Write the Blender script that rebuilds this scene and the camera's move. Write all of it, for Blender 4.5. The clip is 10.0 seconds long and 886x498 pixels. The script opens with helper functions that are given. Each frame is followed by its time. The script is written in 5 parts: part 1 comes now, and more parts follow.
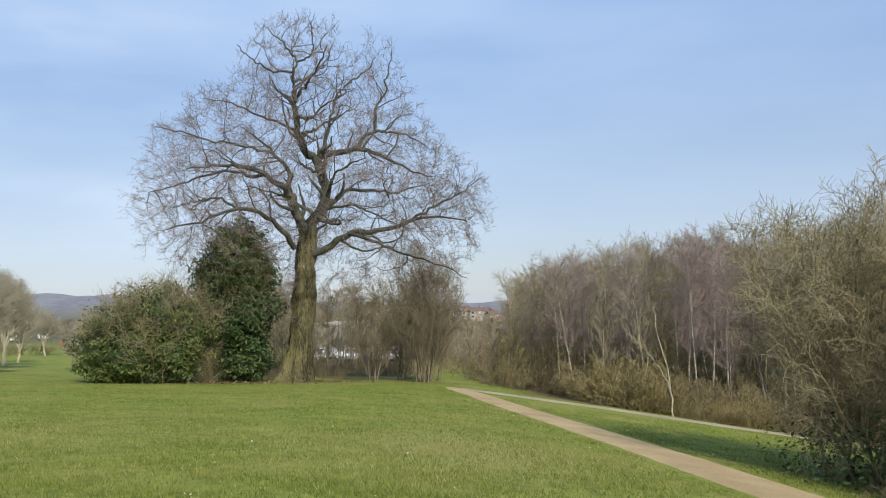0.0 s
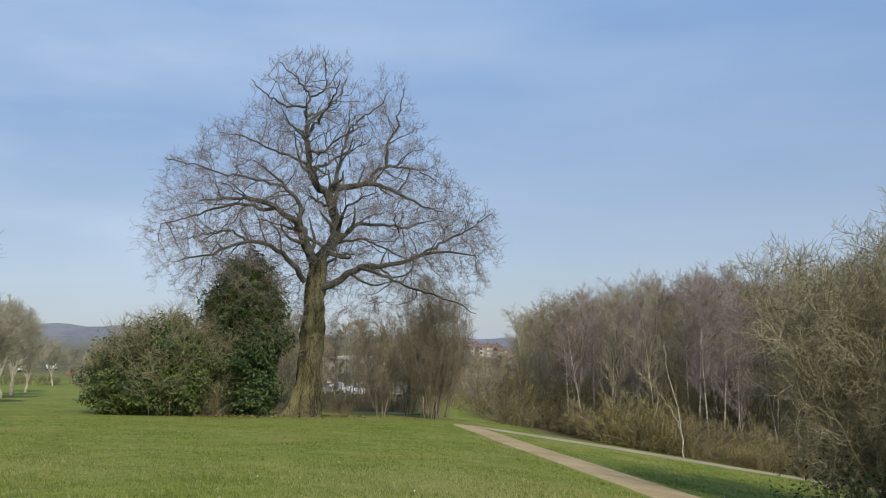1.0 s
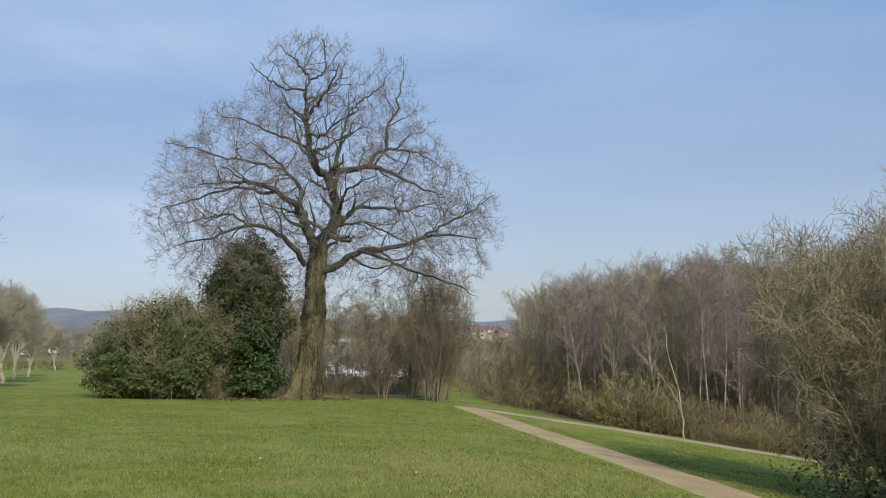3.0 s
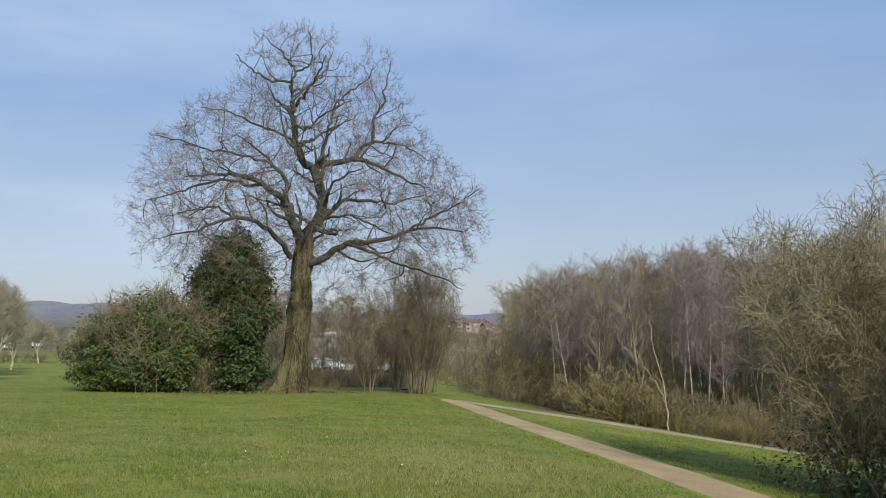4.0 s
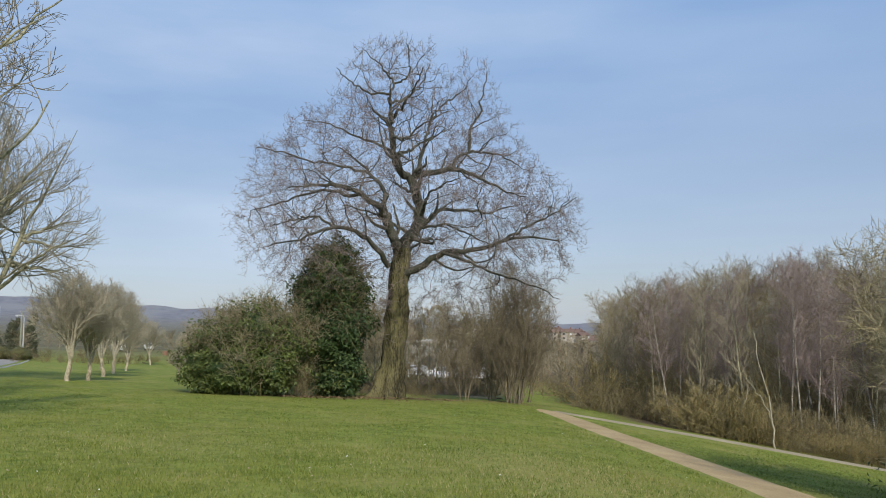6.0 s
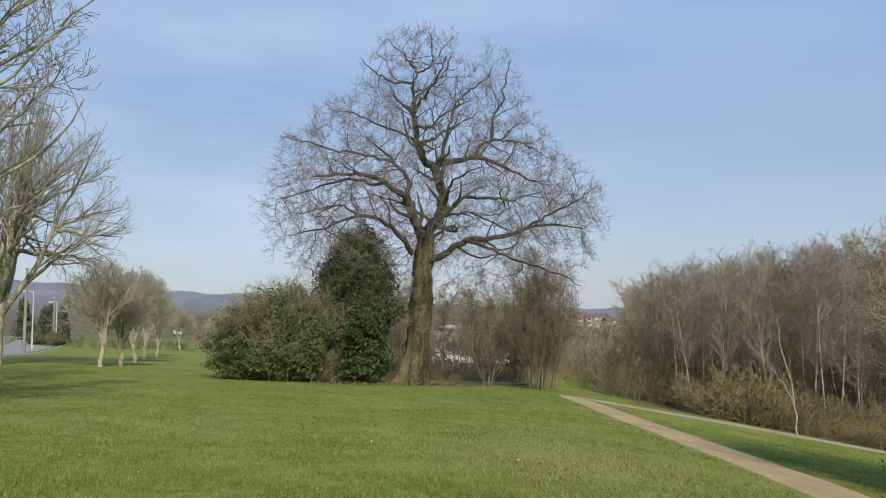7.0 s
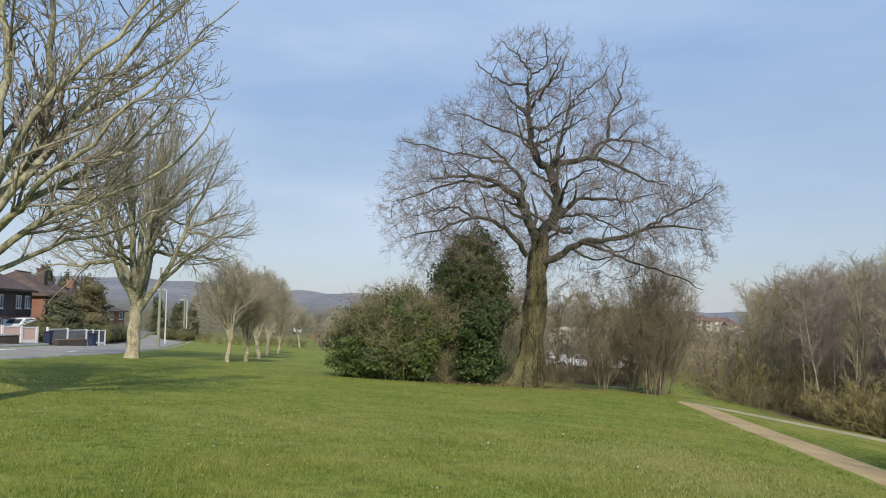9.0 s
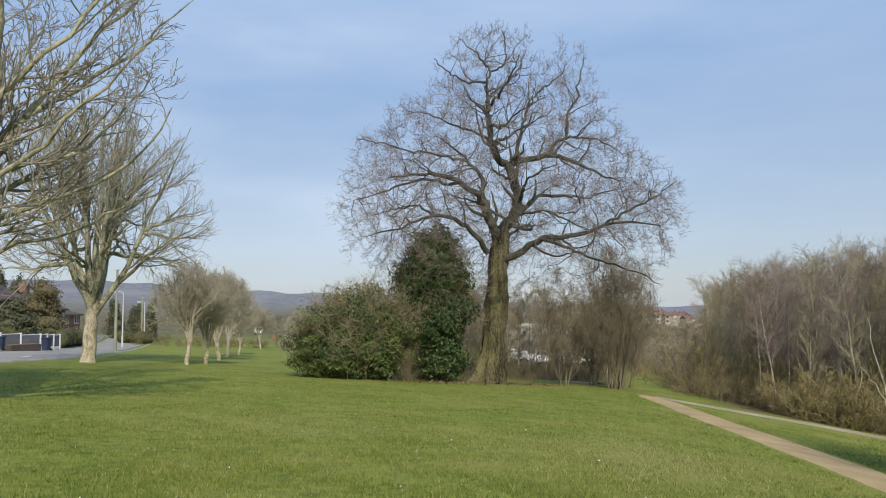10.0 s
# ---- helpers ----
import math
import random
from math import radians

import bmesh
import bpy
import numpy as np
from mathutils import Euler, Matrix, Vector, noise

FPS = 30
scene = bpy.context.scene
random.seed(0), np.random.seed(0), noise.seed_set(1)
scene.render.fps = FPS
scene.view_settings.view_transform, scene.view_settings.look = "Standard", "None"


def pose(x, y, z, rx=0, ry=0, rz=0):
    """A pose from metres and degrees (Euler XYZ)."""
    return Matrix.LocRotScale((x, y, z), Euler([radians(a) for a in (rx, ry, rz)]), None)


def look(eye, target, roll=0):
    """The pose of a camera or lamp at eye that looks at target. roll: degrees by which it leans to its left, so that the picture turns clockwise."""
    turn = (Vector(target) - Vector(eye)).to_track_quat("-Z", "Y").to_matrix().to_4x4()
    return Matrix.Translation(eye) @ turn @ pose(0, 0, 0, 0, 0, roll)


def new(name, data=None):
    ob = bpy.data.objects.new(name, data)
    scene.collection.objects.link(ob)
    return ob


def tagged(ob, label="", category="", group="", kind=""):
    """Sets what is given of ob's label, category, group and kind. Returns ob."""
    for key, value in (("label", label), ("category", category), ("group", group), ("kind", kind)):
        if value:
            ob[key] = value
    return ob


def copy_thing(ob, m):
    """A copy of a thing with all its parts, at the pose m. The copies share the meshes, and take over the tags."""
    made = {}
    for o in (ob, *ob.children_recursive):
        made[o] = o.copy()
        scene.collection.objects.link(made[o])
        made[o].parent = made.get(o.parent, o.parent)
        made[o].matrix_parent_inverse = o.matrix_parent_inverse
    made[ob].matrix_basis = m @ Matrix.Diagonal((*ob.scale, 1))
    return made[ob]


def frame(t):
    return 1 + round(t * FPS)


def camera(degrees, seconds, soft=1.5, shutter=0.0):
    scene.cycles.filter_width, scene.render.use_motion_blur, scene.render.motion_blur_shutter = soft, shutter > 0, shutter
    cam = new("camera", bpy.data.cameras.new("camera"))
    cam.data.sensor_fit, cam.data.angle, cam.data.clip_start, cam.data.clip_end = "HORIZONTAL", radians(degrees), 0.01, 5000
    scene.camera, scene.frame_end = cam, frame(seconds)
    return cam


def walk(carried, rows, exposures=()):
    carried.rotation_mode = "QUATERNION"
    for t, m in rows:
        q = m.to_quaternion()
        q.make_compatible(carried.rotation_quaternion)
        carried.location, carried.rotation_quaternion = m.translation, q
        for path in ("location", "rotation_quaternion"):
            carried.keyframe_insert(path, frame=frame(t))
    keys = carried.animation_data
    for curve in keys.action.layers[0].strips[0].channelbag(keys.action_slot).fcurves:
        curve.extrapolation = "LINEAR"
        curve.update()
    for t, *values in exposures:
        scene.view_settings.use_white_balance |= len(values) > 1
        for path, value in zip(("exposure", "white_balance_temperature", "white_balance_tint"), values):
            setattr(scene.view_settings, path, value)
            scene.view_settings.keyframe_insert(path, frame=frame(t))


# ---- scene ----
# ---- camera: held by someone who stands on a grass slope, turns and takes half a step back ----
EYE = 1.6
cam = camera(57.0, 10.0, soft=1.0)
PATH = [  # seconds, turn, pitch, roll; sway of the standing cameraman in x, y, z
    (0.0, -0.694, 4.078, 1.412, 0.023, 0.223, -0.034),
    (0.5, 0.135, 6.360, 0.591, 0.007, 0.208, -0.018),
    (1.0, -0.110, 6.565, 0.582, 0.008, 0.248, -0.031),
    (1.5, -0.176, 6.016, 0.967, 0.008, 0.226, -0.034),
    (2.0, 0.055, 5.796, 1.033, 0.016, 0.224, -0.027),
    (2.5, 0.144, 5.641, 0.921, 0.014, 0.247, -0.035),
    (4.0, -0.999, 4.885, 0.818, 0.012, 0.267, -0.047),
    (4.5, -1.431, 4.802, 0.934, 0.024, 0.251, -0.038),
    (5.0, -1.484, 4.757, 0.878, 0.012, 0.244, -0.044),
    (5.5, 0.933, 5.268, 0.308, 0.013, 0.214, -0.033),
    (6.0, 5.605, 5.510, 0.040, -0.038, 0.144, -0.009),
    (6.2, 6.799, 5.270, 0.044, -0.023, 0.163, -0.011),
    (7.3, 7.843, 4.412, 0.142, 0.103, -0.382, 0.097),
    (7.5, 8.972, 4.516, 0.127, 0.078, -0.342, 0.087),
    (8.0, 13.412, 4.823, -0.209, 0.060, -0.404, 0.119),
    (8.5, 15.167, 4.621, -0.744, 0.029, -0.386, 0.090),
    (9.0, 15.221, 4.507, -0.630, 0.022, -0.358, 0.099),
    (9.5, 14.086, 4.358, -0.251, 0.029, -0.369, 0.101),
    (10.0, 12.568, 4.376, 0.275, 0.032, -0.368, 0.102),
]
walk(cam, [(t, pose(x, y, EYE + z, 90 + pitch, roll, yaw)) for t, yaw, pitch, roll, x, y, z in PATH],
     exposures=[(0.0, 0.18, 6640, 10), (0.5, -0.12, 6480, 10), (2.5, -0.08, 6480, 10), (5.5, -0.07, 6500, 10), (8.0, -0.02, 6650, 10), (10.0, 0.02, 6680, 10)])

# ---- sky and sun: clear spring noon, sun high behind the right shoulder ----
SUN_AZ, SUN_EL = radians(157), radians(35)
world = bpy.data.worlds.new("sky")
scene.world = world
world.use_nodes = True
wn, wl = world.node_tree.nodes, world.node_tree.links
sky = wn.new("ShaderNodeTexSky")
sky.sky_type, sky.sun_disc = "NISHITA", False
sky.sun_elevation, sky.sun_rotation = SUN_EL, SUN_AZ
sky.air_density, sky.dust_density, sky.ozone_density = 1.0, 0.6, 1.6
haze = wn.new("ShaderNodeMix")  # thin high veil that evens out the sky
haze.data_type = "RGBA"
haze.inputs["Factor"].default_value = 0.68
place = wn.new("ShaderNodeTexCoord")
upward, deep, veil = wn.new("ShaderNodeSeparateXYZ"), wn.new("ShaderNodeMapRange"), wn.new("ShaderNodeMix")
deep.inputs["From Min"].default_value, deep.inputs["From Max"].default_value = 0.05, 0.42
veil.data_type = "RGBA"  # paler towards the horizon
veil.inputs["A"].default_value, veil.inputs["B"].default_value = (3.15, 3.75, 4.95, 1), (2.3, 3.95, 6.95, 1)
wl.new(place.outputs["Generated"], upward.inputs[0])
wl.new(upward.outputs["Z"], deep.inputs["Value"])
wl.new(deep.outputs[0], veil.inputs["Factor"])
wl.new(veil.outputs["Result"], haze.inputs["B"])
flat = wn.new("ShaderNodeMapping")
flat.inputs["Scale"].default_value = (1.2, 1.2, 5.0)
wisp, thin = wn.new("ShaderNodeTexNoise"), wn.new("ShaderNodeMapRange")
wisp.inputs["Scale"].default_value, wisp.inputs["Detail"].default_value = 1.6, 5
thin.inputs["From Min"].default_value, thin.inputs["From Max"].default_value, thin.inputs["To Max"].default_value = 0.38, 0.8, 0.38
cloud = wn.new("ShaderNodeMix")
cloud.data_type = "RGBA"
west, drift = wn.new("ShaderNodeMapRange"), wn.new("ShaderNodeMath")  # the high veil thickens towards the street
west.inputs["From Min"].default_value, west.inputs["From Max"].default_value = 0.35, -0.45
west.inputs["To Min"].default_value, west.inputs["To Max"].default_value = 0.7, 2.1
drift.operation = "MULTIPLY"
cloud.inputs["B"].default_value = (5.2, 6.2, 7.7, 1)
wl.new(place.outputs["Generated"], flat.inputs["Vector"])
wl.new(flat.outputs[0], wisp.inputs["Vector"])
wl.new(wisp.outputs["Fac"], thin.inputs["Value"])
wl.new(upward.outputs["X"], west.inputs["Value"])
wl.new(thin.outputs[0], drift.inputs[0])
wl.new(west.outputs[0], drift.inputs[1])
wl.new(drift.outputs[0], cloud.inputs["Factor"])
wl.new(sky.outputs[0], haze.inputs["A"])
wl.new(haze.outputs["Result"], cloud.inputs["A"])
wl.new(cloud.outputs["Result"], wn["Background"].inputs["Color"])
wn["Background"].inputs["Strength"].default_value = 0.124
sun = new("sun", bpy.data.lights.new("sun", "SUN"))
sun.data.energy, sun.data.angle, sun.data.color = 3.6, radians(0.6), (1.0, 0.95, 0.86)
sun.matrix_world = look((0, 0, 0), (-math.sin(SUN_AZ) * math.cos(SUN_EL), -math.cos(SUN_AZ) * math.cos(SUN_EL), -math.sin(SUN_EL)))


# ---- materials ----
def material(name, low, high, scale=3.0, fine=40.0, rough=0.85, bump=0.3, stretch=(1, 1, 1), extra=None, island=0.0, each=0.0, translucent=0.0, local=False, spec=0.3, sharp=1.0):
    """Two-scale noise between two colours, with relief; island and each vary pieces and whole objects."""
    m = bpy.data.materials.new(name)
    m.use_nodes = True
    n, l = m.node_tree.nodes, m.node_tree.links
    b = n["Principled BSDF"]
    b.inputs["Roughness"].default_value = rough
    b.inputs["Specular IOR Level"].default_value = spec
    where = n.new("ShaderNodeTexCoord") if local else n.new("ShaderNodeNewGeometry")
    place = n.new("ShaderNodeMapping")
    place.inputs["Scale"].default_value = stretch
    l.new(where.outputs["Object" if local else "Position"], place.inputs["Vector"])
    big, small = n.new("ShaderNodeTexNoise"), n.new("ShaderNodeTexNoise")
    big.inputs["Scale"].default_value, small.inputs["Scale"].default_value = scale, fine
    big.inputs["Detail"].default_value, small.inputs["Detail"].default_value = 4, 3
    for t in (big, small):
        l.new(place.outputs[0], t.inputs["Vector"])
    both = n.new("ShaderNodeMath")
    both.operation = "ADD"
    l.new(big.outputs["Fac"], both.inputs[0])
    l.new(small.outputs["Fac"], both.inputs[1])
    value = both.outputs[0]
    if island or each:
        amount = n.new("ShaderNodeMath")
        amount.operation = "MULTIPLY_ADD"
        source = n.new("ShaderNodeNewGeometry").outputs["Random Per Island"] if island else n.new("ShaderNodeObjectInfo").outputs["Random"]
        l.new(source, amount.inputs[0])
        amount.inputs[1].default_value = island or each
        l.new(value, amount.inputs[2])
        value = amount.outputs[0]
    span = n.new("ShaderNodeMapRange")
    shift = (island or each) / 2
    span.inputs["From Min"].default_value, span.inputs["From Max"].default_value = 1.0 - 0.3 / sharp + shift * 0.3, 1.0 + 0.3 / sharp + shift * 1.7
    l.new(value, span.inputs["Value"])
    mix = n.new("ShaderNodeMix")
    mix.data_type = "RGBA"
    mix.inputs["A"].default_value, mix.inputs["B"].default_value = (*low, 1), (*high, 1)
    l.new(span.outputs[0], mix.inputs["Factor"])
    l.new(mix.outputs["Result"], b.inputs["Base Color"])
    if bump:
        relief = n.new("ShaderNodeBump")
        relief.inputs["Strength"].default_value, relief.inputs["Distance"].default_value = bump, 0.02
        l.new(small.outputs["Fac"], relief.inputs["Height"])
        l.new(relief.outputs[0], b.inputs["Normal"])
    if translucent:
        b.inputs["Subsurface Weight"].default_value = 0.0
        thin, add = n.new("ShaderNodeBsdfTranslucent"), n.new("ShaderNodeMixShader")
        l.new(mix.outputs["Result"], thin.inputs["Color"])
        add.inputs[0].default_value = translucent
        l.new(b.outputs[0], add.inputs[1])
        l.new(thin.outputs[0], add.inputs[2])
        l.new(add.outputs[0], n["Material Output"].inputs["Surface"])
    return m


from mathutils import kdtree

M_OAK = material("oak_bark", (0.03, 0.029, 0.022), (0.13, 0.124, 0.09), 1.6, 22, 0.9, 0.8, (1, 1, 0.35))
M_TRUNK = material("mossy_oak_trunk", (0.035, 0.03, 0.016), (0.165, 0.146, 0.066), 1.6, 14, 0.95, 1.0, (1.6, 1.6, 0.3), sharp=1.7)
M_OAK_TWIG = material("oak_twig", (0.108, 0.084, 0.071), (0.308, 0.243, 0.208), 1.0, 20, 0.85, 0.0)
M_CREAM = material("pale_cream_bark", (0.22, 0.18, 0.112), (0.56, 0.485, 0.335), 4.5, 22, 0.9, 0.8, (1.0, 1.0, 0.5), sharp=1.4)
M_ASH = material("grey_olive_bark", (0.13, 0.125, 0.075), (0.4, 0.37, 0.24), 2.5, 16, 0.9, 0.6, (1, 1, 0.5), sharp=1.6)
M_ASH_TWIG = material("grey_olive_twig", (0.12, 0.105, 0.078), (0.35, 0.305, 0.22), 1.0, 18, 0.85, 0.0)
M_TWIG = material("buff_twig", (0.16, 0.145, 0.102), (0.41, 0.37, 0.27), 1.0, 20, 0.8, 0.0)
M_THICKET = material("brown_twig", (0.118, 0.095, 0.047), (0.33, 0.27, 0.138), 0.6, 15, 0.85, 0.0, each=0.5)
M_SHRUB = material("dark_shrub_stem", (0.105, 0.085, 0.052), (0.3, 0.245, 0.16), 0.8, 15, 0.85, 0.0)
M_STRAW = material("dry_grass_blade", (0.26, 0.24, 0.075), (0.52, 0.46, 0.22), 0.6, 5.0, 0.7, 0.0, island=0.5, translucent=0.3)
M_PURPLE = material("purple_birch_twig", (0.165, 0.124, 0.108), (0.39, 0.305, 0.275), 0.6, 15, 0.85, 0.0, each=0.4)
M_BIRCH = material("white_birch_bark", (0.14, 0.12, 0.09), (0.49, 0.44, 0.36), 3.0, 9, 0.8, 0.3, (1, 1, 1.6))
M_PALE = material("pale_sapling_bark", (0.27, 0.235, 0.155), (0.5, 0.45, 0.34), 3.0, 9, 0.8, 0.3, (1, 1, 1.6))
M_GREYTWIG = material("pale_grey_brown_twig", (0.19, 0.162, 0.105), (0.43, 0.37, 0.255), 0.6, 15, 0.85, 0.0, each=0.4)
# valley twigs: haze is mixed into this lighter tan
M_VALLEY = material("hazy_tan_twig", (0.20, 0.158, 0.095), (0.42, 0.34, 0.215), 0.6, 15, 0.85, 0.0, each=0.4)
M_OLIVE = material("olive_stem", (0.15, 0.118, 0.046), (0.36, 0.285, 0.125), 0.8, 15, 0.8, 0.0, each=0.4)
M_HAW = material("lichened_hawthorn_bark", (0.11, 0.092, 0.048), (0.42, 0.355, 0.2), 1.5, 18, 0.9, 0.3)
M_HAW_TWIG = material("buff_hawthorn_twig", (0.105, 0.086, 0.045), (0.5, 0.425, 0.25), 1.2, 12, 0.9, 0.0, island=0.7, sharp=1.2)
M_TANGLE = material("olive_brown_bush_twig", (0.125, 0.105, 0.056), (0.39, 0.33, 0.195), 1.0, 20, 0.85, 0.0, island=0.5)
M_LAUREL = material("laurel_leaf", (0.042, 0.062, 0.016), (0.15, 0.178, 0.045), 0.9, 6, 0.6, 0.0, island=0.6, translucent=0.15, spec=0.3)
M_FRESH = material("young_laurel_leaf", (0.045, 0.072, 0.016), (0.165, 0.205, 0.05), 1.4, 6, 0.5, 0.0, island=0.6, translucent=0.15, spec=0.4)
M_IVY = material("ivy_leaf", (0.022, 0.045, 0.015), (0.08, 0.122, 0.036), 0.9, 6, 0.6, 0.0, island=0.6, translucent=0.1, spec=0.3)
M_BLADE = material("grass_blade", (0.085, 0.138, 0.013), (0.305, 0.315, 0.066), 0.35, 3.0, 0.6, 0.0, sharp=1.3, island=0.7, translucent=0.3)
M_PATH = material("worn_gravel_path", (0.33, 0.225, 0.11), (0.54, 0.4, 0.205), 0.7, 30, 0.95, 0.4)
M_GRAVEL = material("pale_dry_gravel", (0.29, 0.235, 0.145), (0.44, 0.368, 0.242), 0.7, 30, 0.95, 0.4)
M_ASPHALT = material("grey_asphalt", (0.25, 0.225, 0.195), (0.38, 0.345, 0.30), 0.4, 25, 0.9, 0.3)
M_PAVE = material("worn_pavement_asphalt", (0.16, 0.15, 0.135), (0.26, 0.245, 0.22), 0.6, 22, 0.9, 0.3)
M_KERB = material("pale_concrete", (0.32, 0.31, 0.29), (0.5, 0.48, 0.45), 1.0, 20, 0.9, 0.2)
M_BRICK = material("red_brick", (0.20, 0.095, 0.06), (0.34, 0.175, 0.12), 0.8, 9, 0.9, 0.3, each=0.3)
M_DARKWALL = material("dark_tile_hung_wall", (0.05, 0.04, 0.035), (0.105, 0.083, 0.072), 0.7, 8, 0.85, 0.3)
M_ROOF = material("brown_roof_tile", (0.08, 0.055, 0.043), (0.16, 0.112, 0.09), 0.6, 7, 0.85, 0.4, (1, 1, 3))
M_WHITE = material("white_paint", (0.70, 0.70, 0.68), (0.84, 0.84, 0.82), 1.0, 15, 0.5, 0.05)
M_PINK = material("pink_render", (0.62, 0.42, 0.36), (0.74, 0.52, 0.45), 0.8, 12, 0.85, 0.1)
M_SLATEFENCE = material("dark_grey_fence_panel", (0.10, 0.10, 0.11), (0.17, 0.17, 0.18), 1.0, 14, 0.8, 0.2)
M_BIN = material("dark_blue_plastic", (0.02, 0.03, 0.06), (0.04, 0.05, 0.09), 1.0, 12, 0.5, 0.0)
M_METAL = material("galvanised_steel", (0.42, 0.43, 0.42), (0.60, 0.60, 0.58), 1.0, 20, 0.5, 0.0)
M_GREENMETAL = material("weathered_green_pole", (0.20, 0.22, 0.15), (0.32, 0.33, 0.24), 1.0, 20, 0.7, 0.0)
M_GLASS = material("dark_window_glass", (0.03, 0.035, 0.04), (0.07, 0.08, 0.09), 0.3, 2, 0.08, 0.0, spec=0.6)
M_RENDER = material("cream_render", (0.36, 0.32, 0.26), (0.58, 0.52, 0.43), 0.5, 8, 0.9, 0.1, each=0.5)
M_REDROOF = material("red_roof_tile", (0.15, 0.095, 0.075), (0.25, 0.16, 0.125), 0.4, 5, 0.9, 0.3, each=0.5)
M_SHED = material("pale_metal_cladding", (0.46, 0.43, 0.385), (0.6, 0.565, 0.51), 0.3, 6, 0.6, 0.1)
M_CONIFER = material("dark_conifer", (0.05, 0.056, 0.03), (0.14, 0.14, 0.075), 0.8, 6, 0.8, 0.0, island=0.5)
M_RUSSET = material("russet_evergreen", (0.075, 0.064, 0.03), (0.2, 0.168, 0.085), 0.8, 6, 0.8, 0.0, island=0.5)
M_HEDGE = material("clipped_hedge", (0.05, 0.055, 0.02), (0.13, 0.12, 0.045), 1.0, 9, 0.8, 0.6, island=0.5)
M_REDCAR = material("red_car_paint", (0.30, 0.03, 0.03), (0.36, 0.04, 0.04), 0.5, 4, 0.3, 0.0, spec=0.5)
M_WHITECAR = material("white_car_paint", (0.78, 0.78, 0.77), (0.86, 0.86, 0.85), 0.5, 4, 0.4, 0.0, spec=0.5)
M_TYRE = material("black_rubber", (0.015, 0.015, 0.015), (0.03, 0.03, 0.03), 2.0, 20, 0.9, 0.0)
M_DAISY = material("white_petal", (0.7, 0.7, 0.62), (0.85, 0.85, 0.8), 5.0, 30, 0.7, 0.0)
M_DRYLEAF = material("tan_dead_leaf", (0.30, 0.22, 0.12), (0.52, 0.42, 0.27), 3.0, 20, 0.9, 0.0, island=0.6)
M_LITTER = material("dry_leaf_litter", (0.12, 0.075, 0.04), (0.30, 0.20, 0.11), 2.0, 14, 0.9, 0.0, island=0.6)


# ---- geometry helpers ----
def soft(v, w):
    """A smooth max(v, 0)."""
    return 0.5 * (v + np.sqrt(v * v + w * w))


def height(x, y):
    """The lie of the land: a lawn that falls ahead and, more steeply, to the right; then a shallow valley."""
    x, y = np.asarray(x, float), np.asarray(y, float)
    fore = y - soft(y - 110, 12)
    fore = np.where(y < -20, -20 + (y + 20) * 0.2, fore)
    side = soft(x, 1.6)
    side = side - soft(side - 24, 3)
    left = np.maximum(x, -90)
    return -0.0328 * np.minimum(left, 40) - 0.0497 * fore - 0.13 * side + 0.04 * np.sin(x * 0.23 + 1) * np.sin(y * 0.19)


def ground_at(az, d):
    a = radians(az)
    x, y = d * math.sin(a), d * math.cos(a)
    return x, y, float(height(x, y))


def mesh_from(name, verts, faces, mat, smooth=False):
    me = bpy.data.meshes.new(name)
    verts = np.asarray(verts, np.float32)
    if isinstance(faces, np.ndarray):
        k = faces.shape[1]
        me.vertices.add(len(verts))
        me.vertices.foreach_set("co", verts.ravel())
        me.loops.add(faces.size)
        me.loops.foreach_set("vertex_index", faces.astype(np.int32).ravel())
        me.polygons.add(len(faces))
        me.polygons.foreach_set("loop_start", np.arange(0, faces.size, k, dtype=np.int32))
        if smooth:
            me.polygons.foreach_set("use_smooth", np.ones(len(faces), bool))
        me.update(calc_edges=True)
    else:
        me.from_pydata(verts.tolist(), [], faces)
    me.materials.append(mat)
    return me


def part(name, data, mat, parent, label=""):
    """Links a bmesh or a mesh as one object under a thing or a part."""
    if isinstance(data, bmesh.types.BMesh):
        me = bpy.data.meshes.new(name)
        data.to_mesh(me)
        data.free()
        me.materials.append(mat)
        data = me
    ob = new(name, data)
    ob.parent = parent
    return tagged(ob, label, kind="stuff" if name in ("thicket_core", "branch_work") else "")


def thing(name, at, label, category, group="", kind="", rz=0.0):
    ob = new(name)
    ob.matrix_basis = pose(*at, 0, 0, rz)
    ob.empty_display_size = 0.2
    return tagged(ob, label, category, group, kind)


def tube_arrays(P, R, sides):
    """Tapered tubes round many centre lines at once: P (B, N, 3), R (B, N)."""
    B, N, _ = P.shape
    T = np.gradient(P, axis=1)
    T /= np.linalg.norm(T, axis=2, keepdims=True) + 1e-9
    ref = np.where(np.abs(T[:, :1, 2:3]) < 0.8, np.array([0, 0, 1.0]), np.array([1.0, 0, 0]))
    U = np.cross(T, np.broadcast_to(ref, T.shape))
    U /= np.linalg.norm(U, axis=2, keepdims=True) + 1e-9
    V = np.cross(T, U)
    a = np.arange(sides) * 2 * np.pi / sides
    ring = U[:, :, None] * np.cos(a)[:, None] + V[:, :, None] * np.sin(a)[:, None]
    verts = (P[:, :, None] + ring * R[:, :, None, None]).reshape(-1, 3)
    base = (np.arange(B)[:, None] * N + np.arange(N - 1)[None]).ravel()[:, None] * sides
    k = np.arange(sides)
    q = np.stack([base + k, base + (k + 1) % sides, base + sides + (k + 1) % sides, base + sides + k], -1).reshape(-1, 4)
    return verts, q


